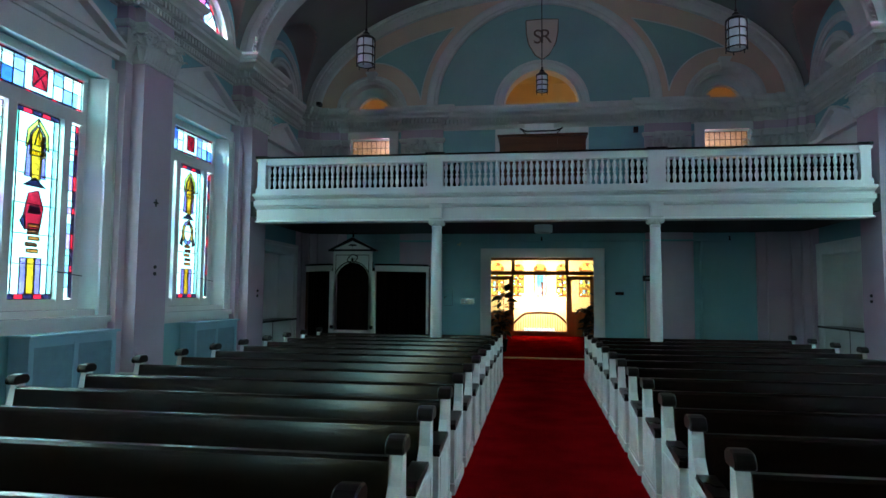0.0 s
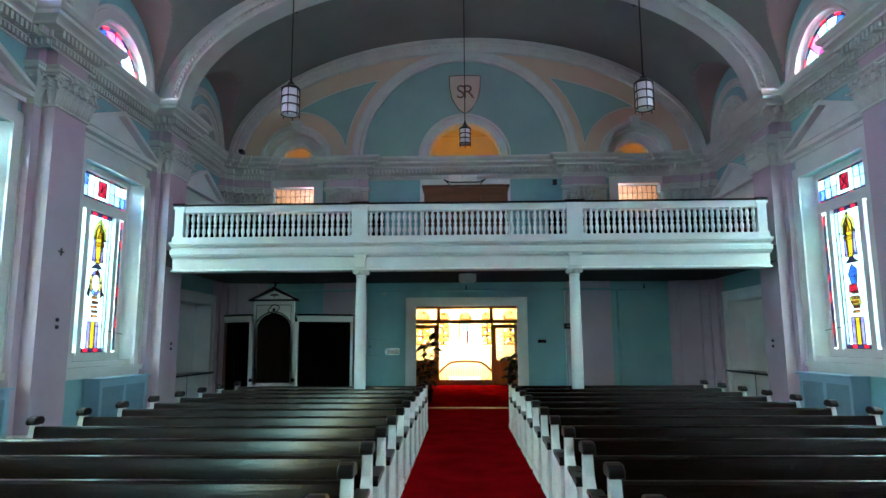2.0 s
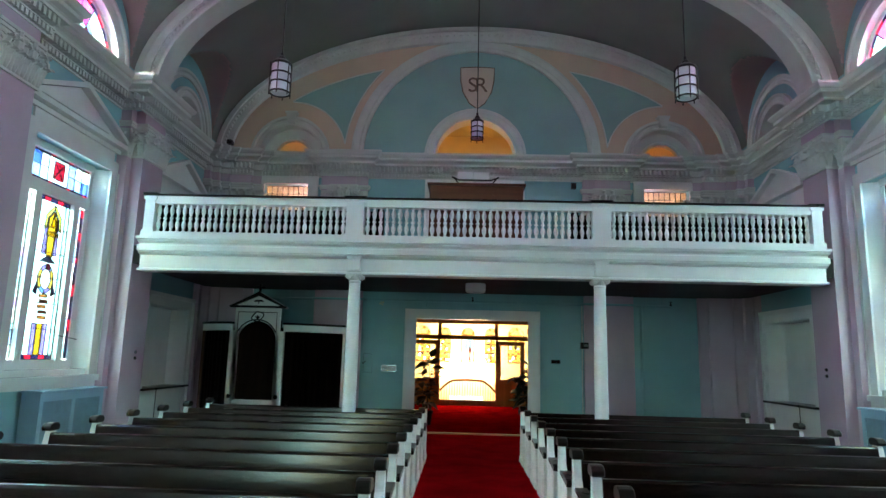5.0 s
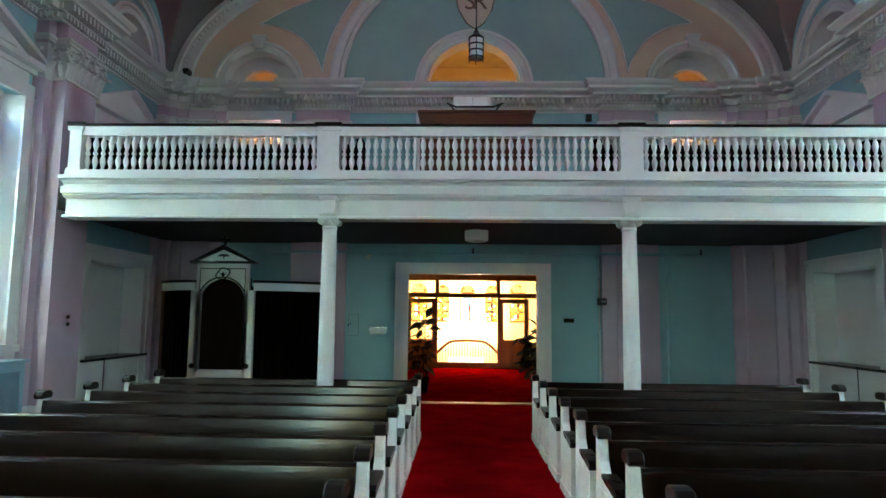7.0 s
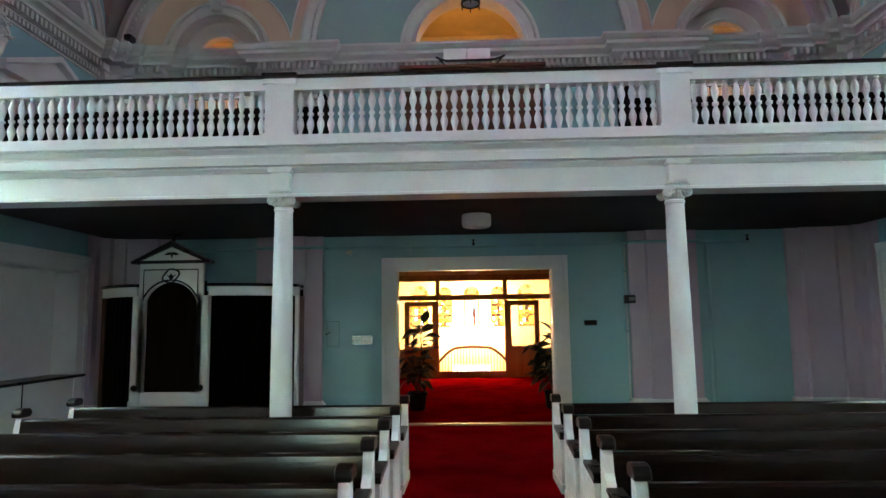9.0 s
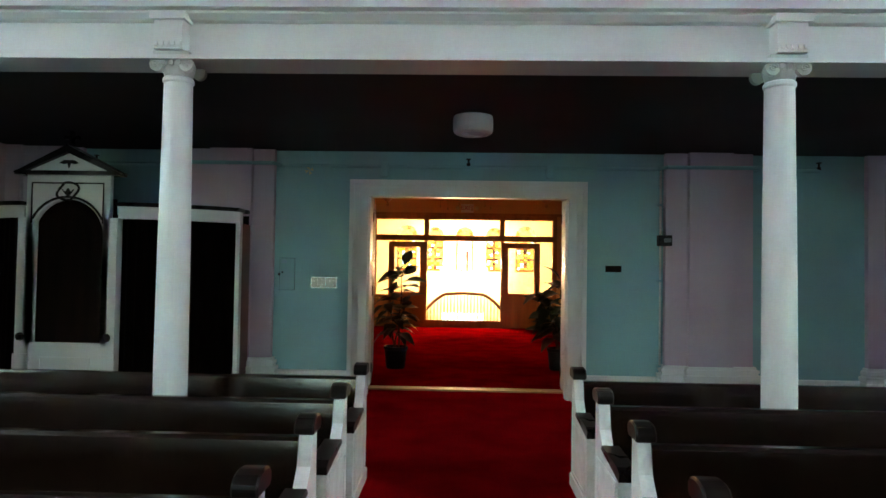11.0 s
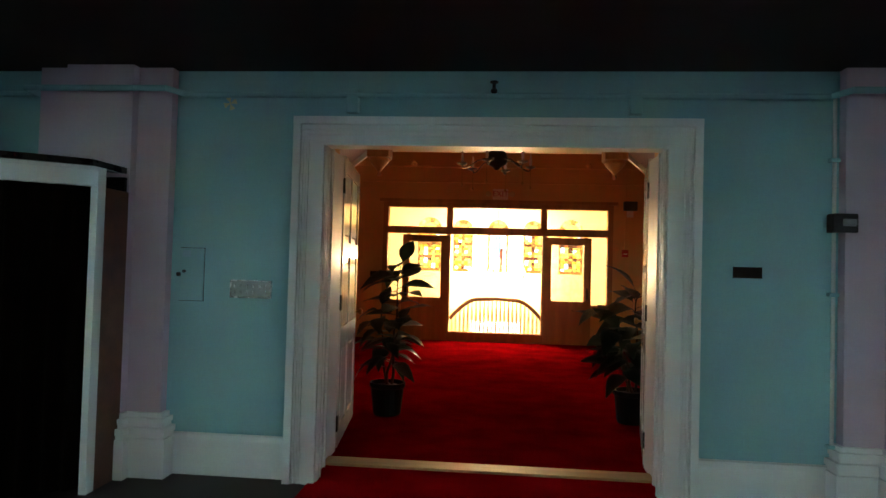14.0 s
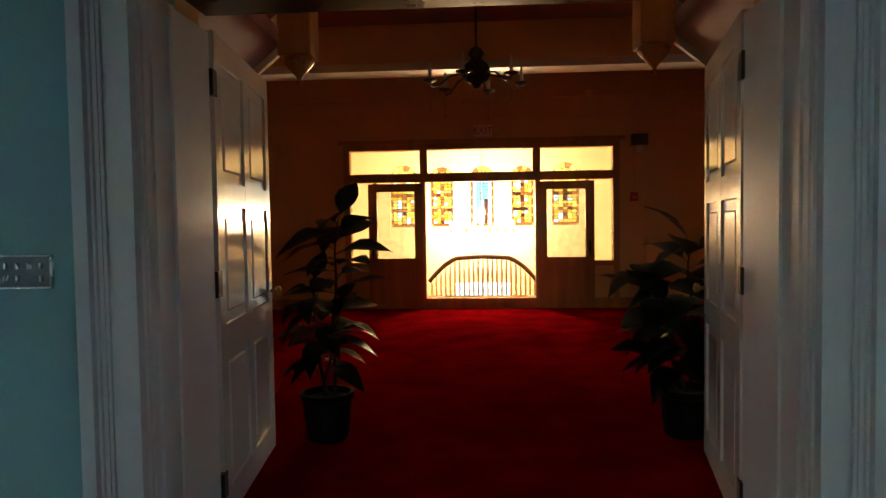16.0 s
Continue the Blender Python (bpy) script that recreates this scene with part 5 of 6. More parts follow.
for k, (x, w) in enumerate(SG):
    place = back(26.0)
    ob = tagged(new(f"window_{40 + k}"), "arched stained-glass window in amber and blue", "window", kind="structure")
    lead = bmesh.new()
    h = w / 2
    rnd = random.Random(50 + k)
    for r in range(16):
        v0, v1 = 1.34 + 0.0675 * r, 1.34 + 0.0675 * (r + 1)
        for a, c in ((-h, -h + 0.05), (h - 0.05, h)):
            pane(ob, lead, rect(x + a, x + c, v0, v1), "rust" if r % 3 else "gold", place, 0.1)
        for q in range(5):
            u0 = x - h + 0.05 + (w - 0.10) * q / 5
            u1 = x - h + 0.05 + (w - 0.10) * (q + 1) / 5
            if r in (0, 15):
                c = "rust"
            elif k == 2:
                c = "white" if q in (0, 4) else ("brown" if q == 3 and r < 9 else ("cyan" if r > 6 or q == 1 else "pale"))
            else:
                c = rnd.choice(("rust", "brown", "gold", "rust")) if q == 2 or r % 5 == 0 else rnd.choice(("yellow", "white", "yellow", "gold", "amber"))
            pane(ob, lead, rect(u0, u1, v0, v1), c, place, 0.1)
    for q in range(6):
        pane(ob, lead, arc(x, 2.42, h, 30 * q, 30 * q + 30, 3) + arc(x, 2.42, h * 0.6, 30 * q + 30, 30 * q, 3), rnd.choice(("gold", "rust", "yellow")), place, 0.1)
    pane(ob, lead, arc(x, 2.42, h * 0.6, 0, 180, 10), "gold", place, 0.1)
    part("lead_came", finish(lead), M["lead"], ob, kind="stuff")
low = tagged(new("window_50"), "low bright row of clear window panes in the stair well", "window", kind="structure")
lead = bmesh.new()
for q in range(10):
    pane(low, lead, rect(-0.60 + 0.12 * q, -0.48 + 0.12 * q, -0.29, 0.09), "white", back(26.0), 0.1)
part("lead_came", finish(lead), M["lead"], low, kind="stuff")
rail2 = thing("stair_balustrade", (0.03, 24.22, 0), "arched stair balustrade with dark handrail and pale balusters", "railing", kind="structure")


def rail_z(x):
    t = min(1.0, abs(x) / 1.05)
    return 0.76 - 0.06 * t - 0.42 * max(0, (t - 0.45) / 0.55) ** 1.6


b = bmesh.new()
tube(b, [(x, 0, rail_z(x)) for x in np.linspace(-1.05, 1.05, 41)], 0.045, 8)
part("handrail", finish(b), M["wood"], rail2, "dark arched handrail", smooth=True)
for k in range(23):
    x = -1.0 + 2.0 * k / 22
    top = rail_z(x) - 0.02
    b = bmesh.new()
    lathe(b, [(0.016, 0.0), (0.016, 0.06), (0.022, 0.10), (0.014, 0.16), (0.022, top * 0.55), (0.013, top * 0.8), (0.015, top)], 8, (x, 0, 0))
    part("baluster", finish(b), M["cream"], rail2, smooth=True)
hl = thing("hall_chandelier", (0.02, 25.0, 1.22), "row of lit candle bulbs on a brass fitting", "chandelier")
b = bmesh.new()
tube(b, [(-0.66, 0, 0.06), (0.66, 0, 0.06)], 0.012, 6)
tube(b, [(0, 0, 0.06), (0, 0, 2.78)], 0.008, 6)
part("frame", finish(b), M["brass"], hl)
for k in range(9):
    x = -0.64 + 0.16 * k
    b = bmesh.new()
    lathe(b, [(0.0, 0.0), (0.03, 0.02), (0.012, 0.06), (0.014, 0.12)], 8, (x, 0, 0))
    arm = part("holder", finish(b), M["brass"], hl)
    b = bmesh.new()
    lathe(b, [(0.0, 0.12), (0.022, 0.15), (0.026, 0.18), (0.012, 0.23), (0.0, 0.25)], 10, (x, 0, 0))
    part("bulb", finish(b), M["bulb"], arm, "glowing bulb", smooth=True)

# loft rooms behind the gallery wall
b = bmesh.new()
box(b, -5.4, 5.4, 16.4, 16.6, 4.0, 8.0)
setting("wall_loft", b, M["hall"], "warm brown wall of the loft room")
b = bmesh.new()
box(b, -5.4, 5.4, 14.42, 16.6, 4.16, 4.2)
box(b, -5.4, 5.4, 14.42, 16.6, 6.9, 7.0)
box(b, -5.5, -5.4, 14.42, 16.6, 4.16, 7.0)
box(b, 5.4, 5.5, 14.42, 16.6, 4.16, 7.0)
# unseen shelf added to stop the window bulbs from lighting the lunettes
box(b, -5.39, 5.39, 14.43, 16.39, 5.10, 5.13)
setting("loft_shell", finish(b), M["yellow"], "pale lining of the loft room with an added light-blocking shelf")
for s in (-1, 1):
    ob = tagged(new(f"window_{60 + s}"), "small leaded obscure-glass gallery window in a white frame", "window", kind="structure")
    lead = bmesh.new()
    for r in range(4):
        for q in range(8):
            u0 = s * 3.90 - 0.44 + 0.11 * q
            o = pane(ob, lead, rect(u0, u0 + 0.11, 4.28 + 0.17 * r, 4.45 + 0.17 * r), "clear", back(), 0.12)
    part("lead_came", finish(lead), M["iron"], ob, kind="stuff")
    b = bmesh.new()
    for u0, u1, v0, v1, d in ((-0.66, -0.46, 4.15, 5.02, -0.05), (0.46, 0.66, 4.15, 5.02, -0.05), (-0.66, 0.66, 4.98, 5.14, -0.05), (-0.70, 0.70, 4.08, 4.22, -0.08)):
        prism(b, rect(s * 3.90 + u0, s * 3.90 + u1, v0, v1), back(), d, 0.0)
    part("window_frame", finish(b), M["white"], ob)

# ---- things of the gallery ----
org = thing("organ_console", (0, 11.95, 3.05), "brown wooden organ console with a lit music desk on the gallery", "organ")
part("case", rbox(-0.80, 0.80, -0.06, 0.50, 0, 1.36, 0.012), M["wood"], org)
part("top", rbox(-0.84, 0.84, -0.10, 0.54, 1.361, 1.40, 0.01), M["wood"], org)
b = bmesh.new()
for x0 in (-0.76, -0.24, 0.28):
    box(b, x0, x0 + 0.48, -0.075, -0.061, 1.02, 1.30)
part("front_panel", finish(b), M["wood"], org)
b = bmesh.new()
tube(b, [(-0.42, -0.02, 1.52), (-0.30, -0.05, 1.46), (0.25, -0.05, 1.46), (0.38, -0.02, 1.52)], 0.014, 6)
for x in (-0.40, 0.36):
    tube(b, [(x, -0.02, 1.52), (x * 0.7, 0.05, 1.40)], 0.012, 6)
part("desk_rail", finish(b), M["iron"], org)
ob = thing("sheet_music", (-0.06, 11.93, 4.50), "white open sheet music on the organ desk", "book")
part("page", rbox(-0.27, -0.005, -0.02, 0.02, 0.0, 0.16, 0.003), M["paper"], ob)
part("page", rbox(0.005, 0.27, -0.02, 0.02, 0.0, 0.155, 0.003), M["paper"], ob)
for s in (-1, 1):
    ob = thing("choir_bench", (s * 3.2, 11.22, 3.05), "long dark wooden choir bench on the gallery", "bench", "choir benches")
    part("back_panel", rbox(-1.68, 1.68, 0.0, 0.05, 0.0, 0.72, 0.01), M["bench"], ob)
    part("seat", rbox(-1.68, 1.68, -0.42, -0.001, 0.40, 0.44, 0.01), M["bench"], ob)
    for x in (-1.72, 1.68):
        part("bench_end", rbox(x, x + 0.04, -0.45, 0.06, 0.0, 0.74, 0.01), M["bench"], ob)
# door casing behind the organ
b = bmesh.new()
for x0, x1, z0, z1 in ((-1.02, -0.88, 3.05, 5.12), (0.88, 1.02, 3.05, 5.12), (-0.88, 0.88, 5.00, 5.12)):
    box(b, x0, x1, WALL_Y - 0.04, WALL_Y, z0, z1)
setting("gallery_door_casing", finish(b), M["white"], "white casing of the gallery doorway")
b = bmesh.new()
box(b, -0.88, 0.88, WALL_Y - 0.02, WALL_Y, 3.05, 5.0)
setting("gallery_door", b, M["wood"], "brown closed gallery doors")
for x, z in ((-5.0, 5.64), ):
    ob = thing("cctv_camera", (-4.98, 13.60, 5.63), "small dark camera on the cornice", "camera")
    part("body", rbox(-0.05, 0.05, -0.10, 0.06, 0.03, 0.11, 0.01), M["iron"], ob)
    part("foot", rbox(-0.03, 0.03, -0.03, 0.03, 0.0, 0.031, 0.004), M["iron"], ob)
ob = thing("alarm_horn", (2.02, WALL_Y - 0.01, 5.02), "dark alarm horn on the gallery wall", "alarm")
part("case", rbox(-0.05, 0.05, -0.08, 0.01, -0.06, 0.06, 0.01), M["iron"], ob)

# shield with monogram
sh = thing("wall_shield", (0.02, Y_T - 0.012, 7.10), "cream painted shield with an entwined brown monogram", "emblem")
b = bmesh.new()
pts = [(-0.36, 0.50), (0, 0.52), (0.36, 0.50), (0.35, 0.20), (0.30, -0.05), (0.16, -0.30), (0, -0.42), (-0.16, -0.30), (-0.30, -0.05), (-0.35, 0.20)]
prism(b, pts, lambda u, d, v: (u, d, v), -0.03, 0.01)
part("field", finish(b), M["field"], sh, "pale buff field")
b = bmesh.new()
tube(b, [(u, -0.03, v) for u, v in pts + pts[:1]], 0.012, 5)
part("border", finish(b), M["umber"], sh)
words("S", 0.46, M["umber"], "letter", sh, pose(-0.10, -0.036, 0.10, 90, 0, 0), 0.006)
words("R", 0.46, M["umber"], "letter", sh, pose(0.08, -0.038, 0.10, 90, 0, 0), 0.006)


def lantern(x, y, z, r, h, top, label):
    ob = thing("pendant_lantern", (x, y, z), label, "lamp", "lanterns hanging in the nave")
    b = bmesh.new()
    lathe(b, [(r * 0.80, 0.0), (r * 0.86, 0.01), (r * 0.86, h - 0.01), (r * 0.80, h)], 20)
    part("glass", finish(b), M["opal"], ob, "white opal glass cylinder", smooth=False)
    b = bmesh.new()
    for zz in (0.0, h * 0.34, h * 0.66, h):
        b = bmesh.new()
        arch_band(b, 0, 0, [(r * 0.88, r * 0.88, zz - 0.008), (r, r, zz - 0.008), (r, r, zz + 0.010), (r * 0.88, r * 0.88, zz + 0.010)], lambda u, d, v: (u, v, d), 0, 360, 20)
        part("cage_ring", b, M["iron"], ob, "dark iron ring")
    for k in range(6):
        a = 2 * math.pi * (k + 0.5) / 6
        b = bmesh.new()
        tube(b, [(r * math.cos(a), r * math.sin(a), -0.05), (r * math.cos(a), r * math.sin(a), h + 0.02)], 0.008, 6)
        part("cage_bar", finish(b), M["iron"], ob, "dark iron bar")
    b = bmesh.new()
    lathe(b, [(r * 1.02, h + 0.01), (r * 0.9, h + 0.03), (r * 0.45, h + 0.08), (r * 0.3, h + 0.12), (0.02, h + 0.14), (0.02, h + 0.18), (0.0, h + 0.18)], 16)
    part("cap", finish(b), M["iron"], ob)
    b = bmesh.new()
    tube(b, [(0, 0, h + 0.17), (0, 0, top - z)], 0.010, 6)
    part("rod", b, M["iron"], ob, "long dark suspension rod")
    b = bmesh.new()
    lathe(b, [(0.0, top - z - 0.07), (0.05, top - z - 0.05), (0.07, top - z), (0.0, top - z + 0.02)], 12)
    part("ceiling_rose", finish(b), M["iron"], ob)


for s in (-1, 1):
    lantern(s * 2.84, 9.75, 5.12, 0.15, 0.42, vault_z(2.84, 9.75)[0], "hanging lantern with opal glass and dark iron cage")
lantern(0.0, 12.3, 5.40, 0.12, 0.30, vault_z(0, 12.3)[0], "small hanging lantern with opal glass over the gallery")

ob = thing("ceiling_light", (0.02, 12.33, 2.775), "round white drum light on the gallery soffit", "lamp")
b = bmesh.new()
lathe(b, [(0.0, 0.0), (0.168, 0.0), (0.174, -0.02), (0.174, -0.11), (0.166, -0.14), (0.145, -0.155), (0.125, -0.155), (0.125, -0.13), (0.0, -0.13)], 28)
part("drum", finish(b), M["white"], ob)
b = bmesh.new()
lathe(b, [(0.0, -0.132), (0.118, -0.132), (0.10, -0.15), (0.03, -0.158), (0.0, -0.159)], 20)
part("lens", finish(b), M["opal"], ob)

# ---- pews ----
PEW_END, PEW_WALL, PITCH, LAST = 0.70, 4.05, 0.755, 11.12


def pew(s):
    """A pew facing the altar end (towards -y), its back at y = 0."""
    ob = thing("pew", (0, 0, 0), "dark polished oak pew with white panelled ends and black caps", "pew", "rows of pews")
    xa, xb = sorted((s * (PEW_END + 0.06), s * (PEW_WALL - 0.06)))
    b = bmesh.new()
    pts = [(-0.005, 0.30), (0.045, 0.30), (0.100, 0.705), (0.096, 0.722), (0.060, 0.722), (0.050, 0.705)]
    prism(b, pts, lambda u, d, v: (d, u - 0.06, v), xa, xb)
    part("backrest", finish(b), M["pew"], ob)
    part("seat", rbox(xa, xb, -0.42, 0.00, 0.405, 0.44, 0.01), M["pew"], ob)
    b = bmesh.new()
    box(b, xa, xb, -0.30, -0.27, 0.10, 0.405)
    part("seat_rail", b, M["pew"], ob)
    for x in (s * PEW_END, s * (PEW_WALL - 0.06)):
        x0, x1 = sorted((x, x + s * 0.06))
        b = bmesh.new()
        pts = [(-0.46, 0.0), (0.09, 0.0), (0.10, 0.30), (0.085, 0.735), (0.015, 0.735), (-0.02, 0.60), (-0.09, 0.52), (-0.30, 0.50), (-0.44, 0.475), (-0.43, 0.30)]
        prism(b, pts, lambda u, d, v: (d, u, v), x0, x1)
        end = part("end_panel", finish(b), M["pewwhite"], ob, "white painted end")
        b = bmesh.new()
        c = [(-0.025, 0.735), (0.10, 0.735), (0.118, 0.755), (0.118, 0.785), (0.095, 0.806), (0.04, 0.812), (-0.01, 0.803), (-0.035, 0.775), (-0.035, 0.752)]
        prism(b, c, lambda u, d, v: (d, u, v), x0 - 0.014, x1 + 0.014)
        bmesh.ops.bevel(b, geom=b.edges[:], offset=0.007, segments=1, affect="EDGES")
        part("cap", finish(b), M["cap"], end, "black rolled cap")
        b = bmesh.new()
        c = [(-0.50, 0.475), (-0.30, 0.502), (-0.12, 0.522), (-0.14, 0.548), (-0.46, 0.535), (-0.51, 0.515)]
        prism(b, c, lambda u, d, v: (d, u, v), x0 - 0.015, x1 + 0.015)
        part("armrest", finish(b), M["cap"], end, "black armrest")
        b = bmesh.new()
        inx = x0 - 0.004 if x > 0 and x < 1 or x < -3 else x1 - 0.002
        for y0, y1, z0, z1 in ((-0.38, 0.04, 0.10, 0.12), (-0.38, 0.04, 0.42, 0.44), (-0.38, -0.36, 0.12, 0.42), (0.02, 0.04, 0.12, 0.42)):
            box(b, inx, inx + 0.006, y0, y1, z0, z1)
        part("moulding", finish(b), M["pewwhite"], end)
        part("foot", rbox(x0 - 0.01, x1 + 0.01, -0.48, 0.11, 0.0, 0.09, 0.006), M["pewwhite"], end)
    return ob


for s in (-1, 1):
    first = pew(s)
    first.matrix_basis = pose(0, LAST, 0)
    for k in range(1, 14):
        copy_thing(first, pose(0, LAST - PITCH * k, 0))

# ---- radiator covers ----


def radiator_cover(s, y):
    ob = thing("radiator_cover", (s * WALL_X, y, 0), "blue painted radiator cover with grille panels under the window", "radiator", "radiator covers", turn=90 if s < 0 else -90)
    b = bmesh.new()
    W, D, H = 0.68, 0.27, 0.95
    for x0, x1 in ((-W, -W + 0.07), (-0.035, 0.035), (W - 0.07, W)):
        box(b, x0, x1, -D, -D + 0.03, 0.0, H)
    for z0, z1 in ((0.0, 0.14), (H - 0.10, H)):
        box(b, -W + 0.07, W - 0.07, -D + 0.001, -D + 0.029, z0, z1)
    for x in (-W, W - 0.02):
        box(b, x, x + 0.02, -D + 0.03, -0.035, 0, H)
    part("frame", finish(b), M["radiator"], ob)
    part("top", rbox(-W - 0.03, W + 0.03, -D - 0.04, -0.035, H, H + 0.03, 0.006), M["radiator"], ob)
    for x0, x1 in ((-W + 0.07, -0.035), (0.035, W - 0.07)):
        b = bmesh.new()
        box(b, x0, x1, -D + 0.012, -D + 0.018, 0.14, H - 0.10)
        part("grille", b, M["grille"], ob, "perforated metal grille")


for y in WINDOW_YS:
    for s in (-1, 1):
        radiator_cover(s, y + 0.34)

# ---- confessional ----
cf = thing("confessional", (-3.97, 13.02, 0), "white and dark confessional with arched centre bay, pediment and brown curtains", "confessional")
b = bmesh.new()
for x in (-0.50, 0.36):
    box(b, x, x + 0.14, 0.0, 0.10, 0, 1.90)
    box(b, x - 0.01, x + 0.15, -0.012, 0.0, 0.0, 0.55)
part("post", finish(b), M["white"], cf)
b = holed_wall(bmesh.new(), -0.42, 0.42, 0.62, 2.32, [("rect", -0.36, 0.36, 0.62, 1.72), ("arch", 0, 0.36, 1.72)], lambda u, d, v: (u, d, v), 0.06)
part("arch_panel", b, M["white"], cf)
b = bmesh.new()
box(b, -0.36, 0.36, 0.01, 0.05, 0.02, 0.66)
for x0, x1, z0, z1 in ((-0.26, 0.26, 0.50, 0.52), (-0.26, 0.26, 0.14, 0.16), (-0.26, -0.24, 0.16, 0.50), (0.24, 0.26, 0.16, 0.50)):
    box(b, x0, x1, 0.0, 0.01, z0, z1)
part("half_door", finish(b), M["white"], cf, "white panelled half door")
b = bmesh.new()
prism(b, [(-0.46, 2.36), (0.46, 2.36), (0, 2.56)], lambda u, d, v: (u, d, v), 0.0, 0.10)
part("pediment", finish(b), M["white"], cf)
b = bmesh.new()
prism(b, [(-0.52, 2.32), (0.52, 2.32), (0.52, 2.36), (-0.52, 2.36)], lambda u, d, v: (u, d, v), -0.05, 0.12)
prism(b, [(-0.54, 2.34), (-0.46, 2.34), (0.02, 2.55), (0, 2.62)], lambda u, d, v: (u, d, v), -0.05, 0.12)
prism(b, [(0.54, 2.34), (0.46, 2.34), (-0.02, 2.55), (0, 2.62)], lambda u, d, v: (u, d, v), -0.05, 0.12)
part("pediment_trim", finish(b), M["cap"], cf, "black pediment moulding")
b = bmesh.new()
box(b, -0.018, 0.018, 0.02, 0.05, 2.60, 2.77)
box(b, -0.075, 0.075, 0.021, 0.049, 2.685, 2.72)
part("cross", finish(b), M["cap"], cf, "small black cross")
b = bmesh.new()
tube(b, [(-0.36, -0.012, 1.84), (-0.36, -0.012, 2.24), (0.36, -0.012, 2.24), (0.36, -0.012, 1.84)], 0.009, 5)
tube(b, [(u, -0.012, v) for u, v in arc(0, 1.72, 0.385, 25, 155, 16)], 0.012, 5)
tube(b, [(0.10 * math.cos(t) * (1 + 0.3 * math.sin(2 * t)), -0.012, 2.16 + 0.09 * math.sin(t)) for t in np.linspace(0, 6.283, 20)], 0.012, 5)
prism(b, [(-0.06, 2.18), (0, 2.10), (0.06, 2.18), (0.03, 2.15), (0, 2.19), (-0.03, 2.15)], lambda u, d, v: (u, d, v), -0.018, 0.0)
prism(b, [(-0.10, 2.44), (-0.05, 2.47), (0.05, 2.47), (0.10, 2.44), (0.05, 2.43), (0.015, 2.44), (0.0, 2.39), (-0.015, 2.44), (-0.05, 2.43)], lambda u, d, v: (u, d, v), -0.012, 0.0)
part("ornament", finish(b), M["cap"], cf, "black painted scroll ornament")
for x in (-0.43, 0.43):
    b = bmesh.new()
    lathe(b, [(0.038, -0.025), (0.042, -0.01), (0.042, 0.0)], 14, (x, -0.012, 0.72), "y")
    part("boss", finish(b), M["cap"], cf, "round black boss")


def wing(sgn, width):
    """Bowed side bay from the centre post back towards the wall."""
    pts = [(sgn * (0.48 + width * t), 0.05 + 0.48 * (t ** 1.8)) for t in np.linspace(0, 1, 9)]
    w = bmesh.new()
    for lo, hi, e in ((1.90, 2.00, 0.0), (2.00, 2.02, -0.02)):
        for (ax, ay), (bx, by) in zip(pts, pts[1:]):
            vs = [w.verts.new(p) for p in ((ax, ay + e, lo), (bx, by + e, lo), (bx, by + 0.08, lo), (ax, ay + 0.08, lo), (ax, ay + e, hi), (bx, by + e, hi), (bx, by + 0.08, hi), (ax, ay + 0.08, hi))]
            for f in ((0, 1, 2, 3), (7, 6, 5, 4), (0, 4, 5, 1), (2, 6, 7, 3), (1, 5, 6, 2), (0, 3, 7, 4)):
                w.faces.new([vs[i] for i in f])
    finish(w)
    bmesh.ops.remove_doubles(w, verts=w.verts[:], dist=0.0005)
    part("cornice", w, M["white"], cf, "white bowed cornice")
    w = bmesh.new()
    for (ax, ay), (bx, by) in zip(pts, pts[1:]):
        vs = [w.verts.new(p) for p in ((ax, ay - 0.05, 2.02), (bx, by - 0.05, 2.02), (bx, by + 0.3, 2.02), (ax, ay + 0.3, 2.02), (ax, ay - 0.06, 2.06), (bx, by - 0.06, 2.06), (bx, by + 0.3, 2.06), (ax, ay + 0.3, 2.06))]
        for f in ((0, 1, 2, 3), (7, 6, 5, 4), (0, 4, 5, 1), (2, 6, 7, 3), (1, 5, 6, 2), (0, 3, 7, 4)):
            w.faces.new([vs[i] for i in f])
    finish(w)
    bmesh.ops.remove_doubles(w, verts=w.verts[:], dist=0.0005)
    part("top_moulding", w, M["cap"], cf, "black top moulding")
    w = bmesh.new()
    n = 90
    bot, top = [], []
    for i in range(n + 1):
        t = i / n
        x = sgn * (0.50 + (width - 0.06) * t)
        fold = 0.022 * math.sin(t * width * 62) + 0.012 * math.sin(t * width * 23 + 1)
        y = 0.10 + 0.48 * t ** 1.8 + fold
        bot.append(w.verts.new((x, y, 0.03)))
        top.append(w.verts.new((x, 0.10 + 0.48 * t ** 1.8 + fold * 0.6, 1.90)))
    for i in range(n):
        w.faces.new([bot[i], bot[i + 1], top[i + 1], top[i]])
    bmesh.ops.solidify(w, geom=w.faces[:], thickness=0.006)
    part("curtain", finish(w), M["curtain"], cf, "dark brown pleated curtain", smooth=True)
    ex, ey = pts[-1]
    w = bmesh.new()
    box(w, *sorted((ex - sgn * 0.045, ex)), ey, ey + 0.08, 0, 1.90)
    part("post", w, M["white"] if sgn > 0 else M["wood"], cf)
    w = bmesh.new()
    box(w, *sorted((ex - sgn * 0.03, ex)), ey + 0.08, 0.86, 0, 1.90)
    part("side_panel", w, M["wood"], cf, "brown varnished side panel")


wing(1, 1.06)
wing(-1, 0.74)
b = bmesh.new()
box(b, -1.20, 1.52, 0.84, 0.87, 0, 2.0)
box(b, -0.42, 0.42, 0.12, 0.14, 0.0, 2.1)
